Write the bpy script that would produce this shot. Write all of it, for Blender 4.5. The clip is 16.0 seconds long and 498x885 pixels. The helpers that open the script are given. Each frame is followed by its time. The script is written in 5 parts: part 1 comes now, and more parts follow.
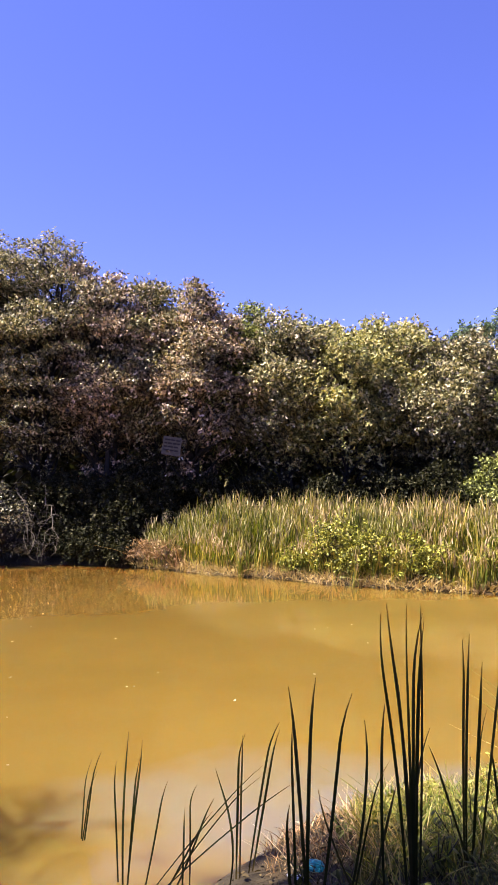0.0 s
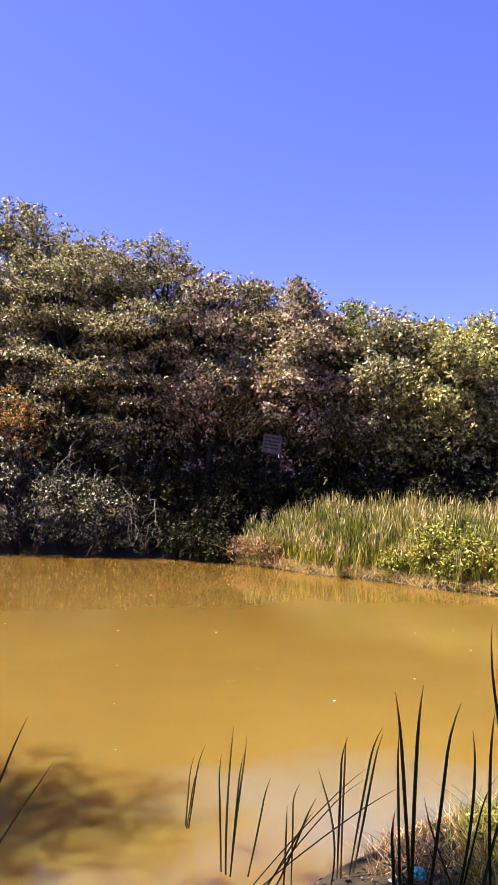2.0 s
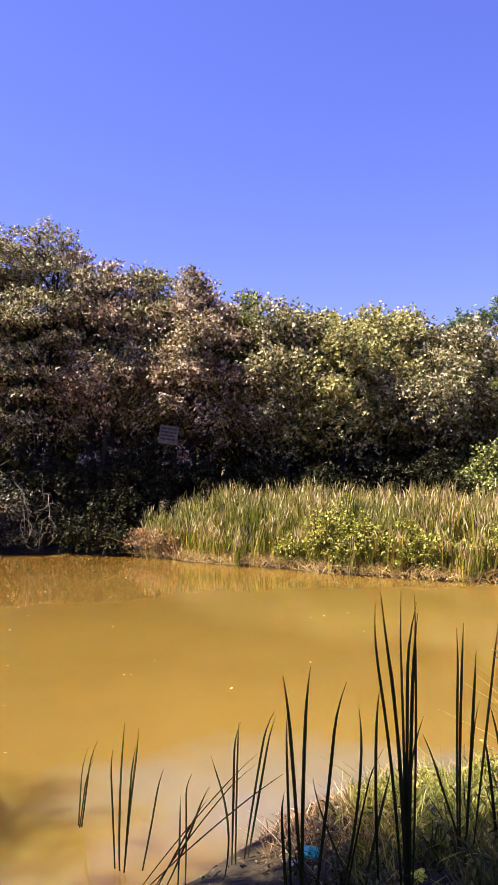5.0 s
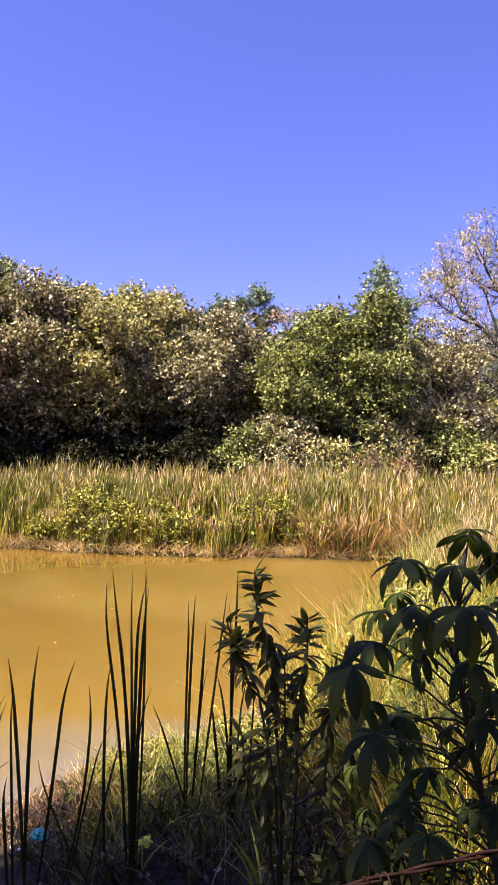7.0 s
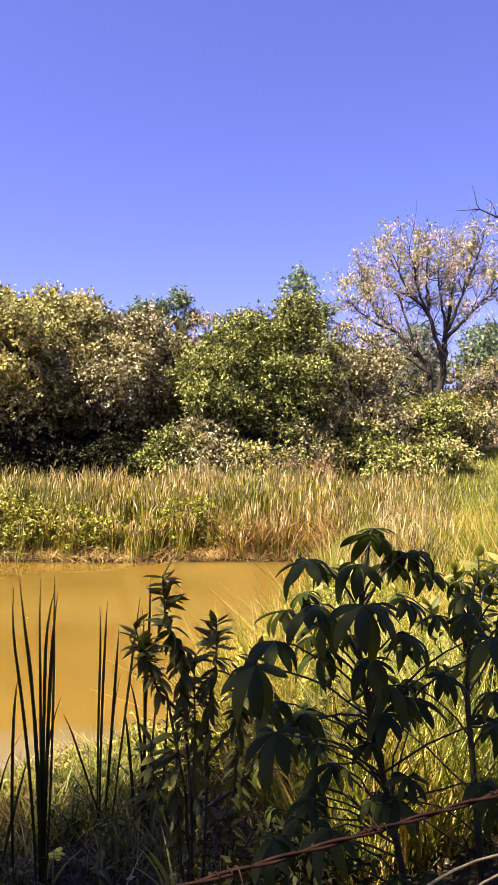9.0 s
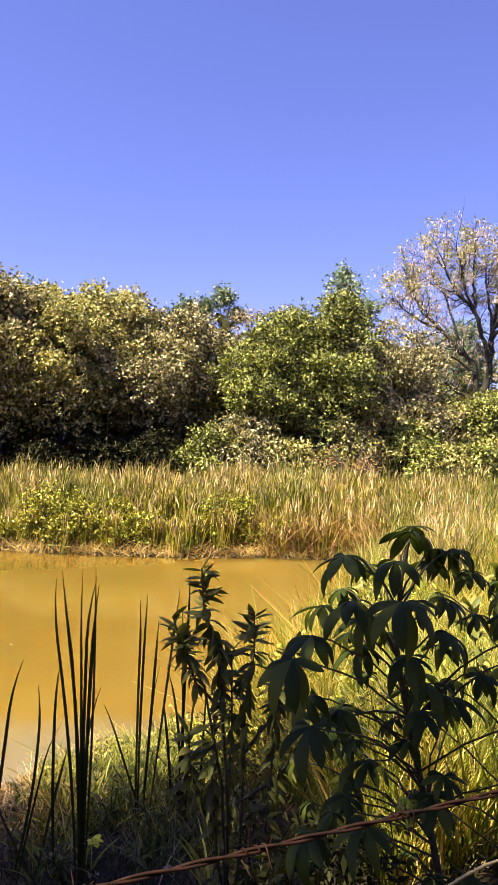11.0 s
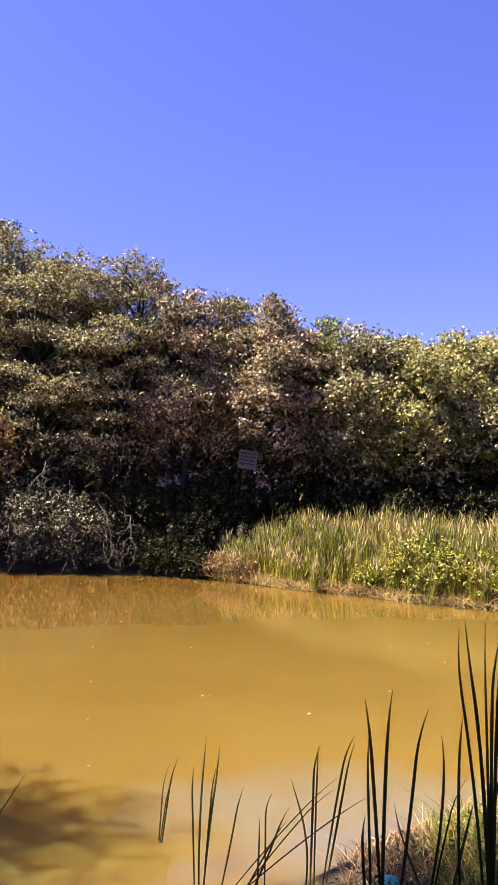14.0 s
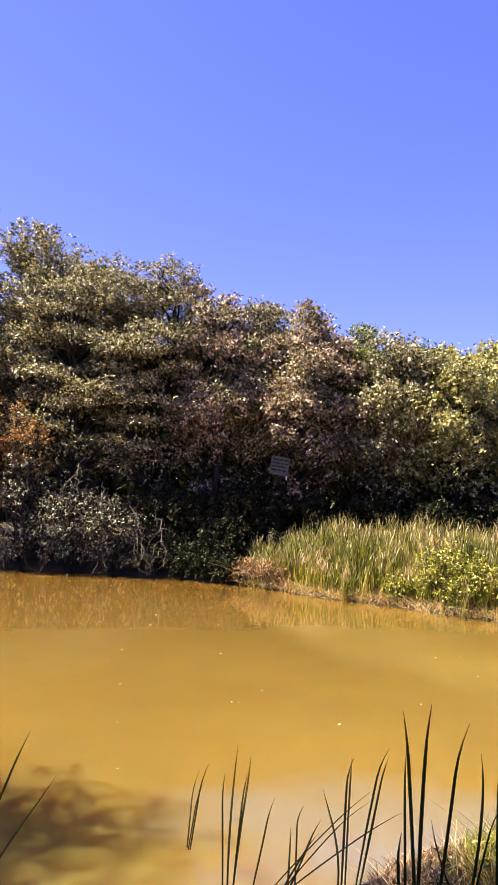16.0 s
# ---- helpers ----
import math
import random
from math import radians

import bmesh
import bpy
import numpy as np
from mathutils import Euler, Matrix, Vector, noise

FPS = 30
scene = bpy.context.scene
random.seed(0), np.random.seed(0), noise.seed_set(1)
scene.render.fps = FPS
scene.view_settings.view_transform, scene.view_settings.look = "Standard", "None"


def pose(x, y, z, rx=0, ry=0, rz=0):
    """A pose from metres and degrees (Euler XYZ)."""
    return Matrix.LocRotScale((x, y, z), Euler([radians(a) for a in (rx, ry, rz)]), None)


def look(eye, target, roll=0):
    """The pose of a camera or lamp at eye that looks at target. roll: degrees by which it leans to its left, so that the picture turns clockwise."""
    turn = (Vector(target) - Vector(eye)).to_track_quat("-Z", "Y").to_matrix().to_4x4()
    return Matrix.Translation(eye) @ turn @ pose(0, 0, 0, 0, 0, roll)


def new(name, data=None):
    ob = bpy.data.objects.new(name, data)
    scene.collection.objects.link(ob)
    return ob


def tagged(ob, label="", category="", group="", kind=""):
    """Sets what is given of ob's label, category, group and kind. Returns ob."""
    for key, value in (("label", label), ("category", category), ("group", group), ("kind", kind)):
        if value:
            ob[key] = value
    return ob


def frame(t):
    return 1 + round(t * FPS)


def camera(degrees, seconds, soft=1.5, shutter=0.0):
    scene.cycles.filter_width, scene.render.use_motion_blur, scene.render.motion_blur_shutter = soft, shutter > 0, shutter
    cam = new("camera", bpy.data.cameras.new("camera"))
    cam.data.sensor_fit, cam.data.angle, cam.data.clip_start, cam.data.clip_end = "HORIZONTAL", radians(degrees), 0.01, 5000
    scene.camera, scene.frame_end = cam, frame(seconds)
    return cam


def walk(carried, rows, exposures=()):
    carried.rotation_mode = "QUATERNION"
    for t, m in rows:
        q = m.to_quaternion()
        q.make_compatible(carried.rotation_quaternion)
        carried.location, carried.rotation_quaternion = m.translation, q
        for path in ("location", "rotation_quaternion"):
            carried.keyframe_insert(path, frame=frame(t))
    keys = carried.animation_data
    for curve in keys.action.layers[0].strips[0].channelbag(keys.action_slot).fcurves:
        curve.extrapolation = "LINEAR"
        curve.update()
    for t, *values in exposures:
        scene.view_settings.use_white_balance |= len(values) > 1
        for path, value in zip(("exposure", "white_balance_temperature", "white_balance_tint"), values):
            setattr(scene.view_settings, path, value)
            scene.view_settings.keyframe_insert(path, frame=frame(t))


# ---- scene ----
cam = camera(36.6, 16.0, 0.65)
PATH = [
    (0, (-0.012, 0.042, 2.599), (-0.048, 2.04, 2.696), -0.7),
    (0.5, (0.006, 0.014, 2.602), (0.019, 2.013, 2.669), -1.5),
    (1, (-0.009, -0.002, 2.607), (-0.052, 1.996, 2.684), -1.0),
    (1.5, (-0.043, -0.032, 2.626), (-0.211, 1.959, 2.706), -0.1),
    (2, (-0.073, -0.021, 2.632), (-0.368, 1.955, 2.722), 0.6),
    (2.5, (-0.084, -0.008, 2.62), (-0.37, 1.969, 2.717), 0.8),
    (3, (-0.046, 0.006, 2.62), (-0.224, 1.996, 2.696), -0.1),
    (3.2, (-0.034, 0.023, 2.6), (-0.202, 2.015, 2.68), -0.5),
    (5.3, (0.013, 0.048, 2.609), (0.064, 2.047, 2.667), -0.8),
    (5.5, (0.027, 0.068, 2.597), (0.168, 2.062, 2.644), -0.5),
    (6, (0.075, 0.052, 2.599), (0.424, 2.021, 2.626), -0.0),
    (6.5, (0.102, 0.038, 2.603), (0.597, 1.975, 2.628), 0.3),
    (7, (0.126, 0.024, 2.602), (0.718, 1.934, 2.609), 0.3),
    (7.5, (0.137, 0.004, 2.607), (0.788, 1.895, 2.627), -0.1),
    (8, (0.162, 0.007, 2.603), (0.895, 1.868, 2.626), -0.2),
    (8.2, (0.163, 0.002, 2.603), (0.938, 1.846, 2.619), -0.0),
    (10.3, (0.221, -0.009, 2.589), (1.009, 1.829, 2.609), -0.3),
    (10.5, (0.209, -0.013, 2.588), (0.976, 1.834, 2.608), 0.2),
    (11, (0.186, -0.019, 2.59), (0.867, 1.862, 2.6), 0.5),
    (11.5, (0.155, -0.037, 2.596), (0.698, 1.888, 2.596), 0.7),
    (12, (0.117, -0.012, 2.594), (0.489, 1.953, 2.611), 0.7),
    (12.5, (0.097, -0.003, 2.59), (0.396, 1.974, 2.639), 0.9),
    (13, (0.071, -0.021, 2.597), (0.299, 1.963, 2.696), 0.7),
    (13.5, (0.032, -0.047, 2.6), (0.076, 1.949, 2.711), 0.4),
    (14, (-0.033, -0.064, 2.59), (-0.267, 1.918, 2.725), 0.3),
    (14.5, (-0.081, -0.062, 2.59), (-0.513, 1.883, 2.766), -0.7),
    (15, (-0.075, -0.06, 2.584), (-0.48, 1.892, 2.747), 0.4),
    (15.5, (-0.093, -0.052, 2.59), (-0.482, 1.903, 2.753), 0.8),
    (16, (-0.089, -0.025, 2.585), (-0.404, 1.944, 2.735), 1.7),
]
walk(cam, [(t, look(eye, target, roll)) for t, eye, target, roll in PATH], [(0, 1.90, 6500, 9), (3, 1.92, 6500, 9), (5.5, 1.85, 6600, 10), (7, 1.83, 6700, 13), (8.2, 1.90, 7200, 9), (10.3, 1.94, 7700, 4), (11, 1.97, 7900, -2), (11.5, 1.99, 8100, -5), (12, 1.97, 7800, -2), (13, 1.91, 6800, 7), (14, 1.90, 6700, 8), (14.5, 1.98, 6800, 7), (16, 2.02, 6800, 7)])

# ---- world and sun ----
SUN_AZ, SUN_EL = -99.0, 60.0
world = bpy.data.worlds.new("sky")
scene.world = world
world.use_nodes = True
wn = world.node_tree
sky = wn.nodes.new("ShaderNodeTexSky")
sky.sky_type = "NISHITA"
sky.sun_disc = False
sky.sun_elevation, sky.sun_rotation = radians(SUN_EL), radians(SUN_AZ)
sky.air_density, sky.dust_density, sky.ozone_density = 1.0, 0.4, 2.2
hue = wn.nodes.new("ShaderNodeMix")
hue.data_type, hue.blend_type = "RGBA", "MULTIPLY"
hue.inputs["Factor"].default_value = 1.0
hue.inputs["B"].default_value = (0.79, 0.70, 1.50, 1)
wn.links.new(sky.outputs[0], hue.inputs["A"])
wn.links.new(hue.outputs["Result"], wn.nodes["Background"].inputs[0])
wn.nodes["Background"].inputs[1].default_value = 0.05
lamp = bpy.data.lights.new("sun", "SUN")
lamp.energy, lamp.angle, lamp.color = 5.0, radians(0.5), (1.0, 0.92, 0.76)
sun = new("sun", lamp)
_a, _e = radians(SUN_AZ), radians(SUN_EL)
sun.matrix_world = look((60 * math.sin(_a) * math.cos(_e), 60 * math.cos(_a) * math.cos(_e), 60 * math.sin(_e)), (0, 0, 0))
TO_SUN = Vector((math.sin(_a) * math.cos(_e), math.cos(_a) * math.cos(_e), math.sin(_e)))


# ---- materials ----
def nodes_of(name):
    m = bpy.data.materials.new(name)
    m.use_nodes = True
    return m, m.node_tree, m.node_tree.nodes["Principled BSDF"]


def ramp(nt, source, stops):
    r = nt.nodes.new("ShaderNodeValToRGB")
    el = r.color_ramp.elements
    while len(el) < len(stops):
        el.new(0.5)
    for k, (p, c) in zip(el, stops):
        k.position, k.color = p, (*c, 1)
    nt.links.new(source, r.inputs[0])
    return r.outputs[0]


def grain(nt, scale, detail=4.0, rough=0.6, stretch=(1, 1, 1)):
    c = nt.nodes.new("ShaderNodeTexCoord")
    mp = nt.nodes.new("ShaderNodeMapping")
    mp.inputs["Scale"].default_value = stretch
    n = nt.nodes.new("ShaderNodeTexNoise")
    n.inputs["Scale"].default_value, n.inputs["Detail"].default_value, n.inputs["Roughness"].default_value = scale, detail, rough
    nt.links.new(c.outputs["Object"], mp.inputs[0])
    nt.links.new(mp.outputs[0], n.inputs["Vector"])
    return n.outputs[0]


def blend(nt, kind, fac, a, b):
    m = nt.nodes.new("ShaderNodeMix")
    m.data_type, m.blend_type = "RGBA", kind
    for key, v in (("Factor", fac), ("A", a), ("B", b)):
        if isinstance(v, (int, float)):
            m.inputs[key].default_value = v
        elif isinstance(v, tuple):
            m.inputs[key].default_value = (*v, 1)
        else:
            nt.links.new(v, m.inputs[key])
    return m.outputs["Result"]


def bumped(nt, bsdf, height, strength, distance):
    b = nt.nodes.new("ShaderNodeBump")
    b.inputs["Strength"].default_value, b.inputs["Distance"].default_value = strength, distance
    nt.links.new(height, b.inputs["Height"])
    nt.links.new(b.outputs[0], bsdf.inputs["Normal"])


LUSH = 1.5


def leaf_mat(name, stops, patch=None, glow=0.09, rough=0.52, by="island", dry=None, gloss=1.36):
    """Foliage: a colour for each leaf, drifting over the crown in patches, partly translucent. dry: a colour that takes over the tips."""
    m, nt, bsdf = nodes_of(name)
    if by == "island":
        src = nt.nodes.new("ShaderNodeNewGeometry").outputs["Random Per Island"]
    else:
        src = nt.nodes.new("ShaderNodeObjectInfo").outputs["Random"]
    col = ramp(nt, src, [(p, tuple(v * LUSH for v in c)) for p, c in stops])
    if patch:
        mask = ramp(nt, grain(nt, 0.55, 2.0), [(0.45, (0, 0, 0)), (0.62, (1, 1, 1))])
        col = blend(nt, "MIX", mask, col, blend(nt, "MULTIPLY", 1.0, col, patch))
    if dry:
        uv = nt.nodes.new("ShaderNodeUVMap")
        sep = nt.nodes.new("ShaderNodeSeparateXYZ")
        nt.links.new(uv.outputs[0], sep.inputs[0])
        tip = ramp(nt, sep.outputs[1], dry[1])
        col = blend(nt, "MIX", tip, col, dry[0])
    nt.links.new(col, bsdf.inputs["Base Color"])
    bsdf.inputs["Roughness"].default_value = rough
    bsdf.inputs["IOR"].default_value = gloss
    tr = nt.nodes.new("ShaderNodeBsdfTranslucent")
    nt.links.new(blend(nt, "MULTIPLY", 1.0, col, (1.5, 1.6, 0.7)), tr.inputs[0])
    mix = nt.nodes.new("ShaderNodeMixShader")
    mix.inputs[0].default_value = glow
    nt.links.new(bsdf.outputs[0], mix.inputs[1])
    nt.links.new(tr.outputs[0], mix.inputs[2])
    nt.links.new(mix.outputs[0], nt.nodes["Material Output"].inputs[0])
    return m


def rough_mat(name, stops, scale, bump=0.5, dist=0.02, rough=0.85, stretch=(1, 1, 1), fine=12.0):
    m, nt, bsdf = nodes_of(name)
    big = grain(nt, scale, 5.0, 0.65, stretch)
    small = grain(nt, scale * fine, 3.0, 0.6, stretch)
    col = blend(nt, "OVERLAY", 0.6, ramp(nt, big, stops), ramp(nt, small, [(0.3, (0.25, 0.25, 0.25)), (0.7, (0.75, 0.75, 0.75))]))
    nt.links.new(col, bsdf.inputs["Base Color"])
    bsdf.inputs["Roughness"].default_value = rough
    bumped(nt, bsdf, small, bump, dist)
    return m


M_BARK = rough_mat("bark", [(0.3, (0.0096, 0.0074, 0.0050)), (0.7, (0.0303, 0.0242, 0.0170))], 3.0, 0.8, 0.02, stretch=(1, 1, 0.25))
M_BARK_PALE = rough_mat("bark_pale", [(0.3, (0.1120, 0.0880, 0.0720)), (0.7, (0.2720, 0.2320, 0.2000))], 4.0, 0.6, 0.01, stretch=(1, 1, 0.3))
M_DEADWOOD = rough_mat("deadwood", [(0.3, (0.0704, 0.0532, 0.0422)), (0.7, (0.1728, 0.1372, 0.1091))], 5.0, 0.5, 0.01, stretch=(1, 1, 0.4))
M_SOIL = rough_mat("soil", [(0.3, (0.0105, 0.0065, 0.0025)), (0.5, (0.0270, 0.0162, 0.0049)), (0.72, (0.0788, 0.0415, 0.0112))], 0.6, 0.9, 0.04, 0.95)
# Olive, pinkish, yellow-green and green: ramps widened to imitate lit and shaded leaves.
M_LEAF_OLIVE = leaf_mat("leaf_olive", [(0.0, (0.0291, 0.0275, 0.0114)), (0.5, (0.1068, 0.0966, 0.0440)), (0.85, (0.4367, 0.3706, 0.2004)), (1.0, (0.5741, 0.4610, 0.3284))], (0.72, 0.70, 0.75))
# Colours cut low so that the wood's inner shade sits in the leaves.
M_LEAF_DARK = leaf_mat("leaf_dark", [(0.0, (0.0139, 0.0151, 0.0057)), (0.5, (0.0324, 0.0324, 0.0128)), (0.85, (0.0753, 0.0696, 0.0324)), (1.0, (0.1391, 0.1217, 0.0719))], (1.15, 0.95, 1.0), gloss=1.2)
# Near-black leaves: the shade under the trees is put into the colour.
M_LEAF_SHADE = leaf_mat("leaf_painted_shade", [(0.0, (0.0064, 0.0072, 0.0032)), (0.5, (0.0120, 0.0120, 0.0056)), (0.85, (0.0304, 0.0280, 0.0144)), (1.0, (0.0874, 0.0778, 0.0470))], None, gloss=1.14)
# Ramp paints sun glints on a few leaves and shade on the rest.
M_LEAF_GLINTS = leaf_mat("leaf_painted_glints", [(0.0, (0.007, 0.007, 0.004)), (0.6, (0.016, 0.015, 0.008)), (0.78, (0.150, 0.132, 0.086)), (1.0, (0.500, 0.440, 0.320))], None)
M_LEAF_PINK = leaf_mat("leaf_pinkish", [(0.0, (0.0318, 0.0249, 0.0149)), (0.4, (0.1009, 0.0731, 0.0460)), (0.8, (0.4367, 0.3089, 0.2200)), (1.0, (0.5373, 0.4027, 0.3151))], (0.70, 0.80, 0.68))
M_LEAF_YELLOW = leaf_mat("leaf_yellow_green", [(0.0, (0.0428, 0.0438, 0.0137)), (0.4, (0.1366, 0.1286, 0.0389)), (0.8, (0.4549, 0.3864, 0.1593)), (1.0, (0.5400, 0.4221, 0.2124))], (0.68, 0.72, 0.70))
M_LEAF_GREEN = leaf_mat("leaf_green", [(0.0, (0.0224, 0.0257, 0.0077)), (0.5, (0.0723, 0.0764, 0.0226)), (0.85, (0.2913, 0.3000, 0.0811)), (1.0, (0.3970, 0.3798, 0.1322))], (0.75, 0.76, 0.75))
M_LEAF_BLUE = leaf_mat("leaf_grey_green", [(0.0, (0.05, 0.075, 0.045)), (0.5, (0.09, 0.12, 0.07)), (1.0, (0.18, 0.20, 0.12))])
M_LEAF_BUSH = leaf_mat("leaf_bush", [(0.0, (0.0403, 0.0449, 0.0083)), (0.4, (0.1300, 0.1254, 0.0166)), (0.75, (0.2691, 0.2426, 0.0363)), (1.0, (0.3302, 0.2723, 0.0837))], (0.8, 0.95, 0.9))
M_LEAF_SPARSE = leaf_mat("leaf_sparse", [(0.0, (0.105, 0.105, 0.028)), (0.5, (0.205, 0.185, 0.062)), (1.0, (0.380, 0.310, 0.180))])
M_POD = leaf_mat("dry_pods", [(0.0, (0.2200, 0.1536, 0.1560)), (0.6, (0.3600, 0.2688, 0.2912)), (1.0, (0.5000, 0.4032, 0.4368))], glow=0.15)
M_LEAF_ORANGE = leaf_mat("leaf_orange", [(0.0, (0.1069, 0.0486, 0.0151)), (0.5, (0.2527, 0.1238, 0.0378)), (1.0, (0.4277, 0.2652, 0.1008))])
M_LEAF_RUST = leaf_mat("leaf_rust", [(0.0, (0.0450, 0.0229, 0.0099)), (0.5, (0.1625, 0.0880, 0.0387)), (1.0, (0.3750, 0.2310, 0.1162))])
M_REED_FAR = leaf_mat("reed_blade", [(0.0, (0.0230, 0.0302, 0.0045)), (0.4, (0.0862, 0.0957, 0.0110)), (0.65, (0.1898, 0.1716, 0.0220)), (0.88, (0.3335, 0.2444, 0.0560)), (1.0, (0.4945, 0.3328, 0.1200))], (0.60, 0.72, 0.55), 0.25, 0.5,
                      dry=((0.42, 0.29, 0.18), [(0.0, (0.6, 0.6, 0.6)), (0.2, (0.03, 0.03, 0.03)), (0.9, (0.0, 0.0, 0.0)), (1.0, (0.5, 0.5, 0.5))]))
M_REED_DRY = leaf_mat("reed_dry", [(0.0, (0.1063, 0.0696, 0.0360)), (0.4, (0.2063, 0.1416, 0.0744)), (0.75, (0.3750, 0.2580, 0.1560)), (1.0, (0.5250, 0.3780, 0.2580))], (0.7, 0.85, 0.65), 0.2, 0.6)
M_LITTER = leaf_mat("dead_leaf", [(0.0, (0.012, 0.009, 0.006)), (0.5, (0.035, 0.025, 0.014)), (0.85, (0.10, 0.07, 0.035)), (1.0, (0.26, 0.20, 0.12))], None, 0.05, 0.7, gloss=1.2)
M_STRAW = leaf_mat("straw", [(0.0, (0.187, 0.117, 0.055)), (0.5, (0.328, 0.226, 0.109)), (1.0, (0.452, 0.343, 0.187))], (0.8, 0.75, 0.75), 0.2, 0.6)
# Lowered to carry the shade of the near bank.
M_GRASS = leaf_mat("grass_blade", [(0.0, (0.0258, 0.0360, 0.0084)), (0.45, (0.0558, 0.0666, 0.0144)), (0.8, (0.1122, 0.1020, 0.0258)), (1.0, (0.1836, 0.1428, 0.0558))], (1.3, 1.0, 0.9), 0.3, 0.5)
M_GRASS_BRIGHT = leaf_mat("grass_bright", [(0.0, (0.080, 0.098, 0.018)), (0.5, (0.165, 0.178, 0.030)), (0.85, (0.270, 0.245, 0.055)), (1.0, (0.375, 0.305, 0.105))], (0.85, 0.9, 0.8), 0.32, 0.5)
M_GRASS_RANK = leaf_mat("grass_rank", [(0.0, (0.0405, 0.0635, 0.0121)), (0.3, (0.1094, 0.1377, 0.0203)), (0.6, (0.1836, 0.1836, 0.0324)), (0.8, (0.2938, 0.2387, 0.0821)), (1.0, (0.4039, 0.3121, 0.1566))], (1.3, 1.0, 0.8), 0.3, 0.5)
M_STALK = rough_mat("dry_stalk", [(0.3, (0.09, 0.07, 0.045)), (0.7, (0.20, 0.16, 0.105))], 30.0, 0.3, 0.001, 0.8)
# Near plants: part of the bank's shade is put into these low colours.
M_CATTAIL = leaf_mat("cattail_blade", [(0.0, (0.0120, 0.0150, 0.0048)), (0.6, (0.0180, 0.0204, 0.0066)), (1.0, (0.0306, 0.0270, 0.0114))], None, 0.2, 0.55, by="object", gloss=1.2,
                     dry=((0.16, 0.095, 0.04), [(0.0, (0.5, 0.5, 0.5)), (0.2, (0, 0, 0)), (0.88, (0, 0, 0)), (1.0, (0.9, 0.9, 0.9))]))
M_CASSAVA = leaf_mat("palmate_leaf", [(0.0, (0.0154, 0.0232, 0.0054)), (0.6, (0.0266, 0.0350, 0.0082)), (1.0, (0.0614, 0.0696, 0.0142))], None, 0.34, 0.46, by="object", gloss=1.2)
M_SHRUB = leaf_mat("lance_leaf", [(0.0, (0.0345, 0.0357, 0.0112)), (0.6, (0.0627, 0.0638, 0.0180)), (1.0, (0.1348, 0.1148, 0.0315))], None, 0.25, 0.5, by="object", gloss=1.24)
# Paler leaf material with the sunlight put into its colour.
M_SHRUB_LIT = leaf_mat("leaf_lit_tone", [(0.0, (0.045, 0.052, 0.014)), (0.6, (0.10, 0.105, 0.028)), (1.0, (0.22, 0.18, 0.06))], None, 0.3, 0.45, by="object", gloss=1.25)
# Kept near black: the near bank's shade is put into this leaf colour.
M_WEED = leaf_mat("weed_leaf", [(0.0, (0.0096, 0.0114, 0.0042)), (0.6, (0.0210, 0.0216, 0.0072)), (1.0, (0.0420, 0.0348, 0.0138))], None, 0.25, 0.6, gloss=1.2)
M_STEM = rough_mat("green_stem", [(0.3, (0.0176, 0.0160, 0.0070)), (0.7, (0.0416, 0.0336, 0.0160))], 20.0, 0.3, 0.002, 0.6)


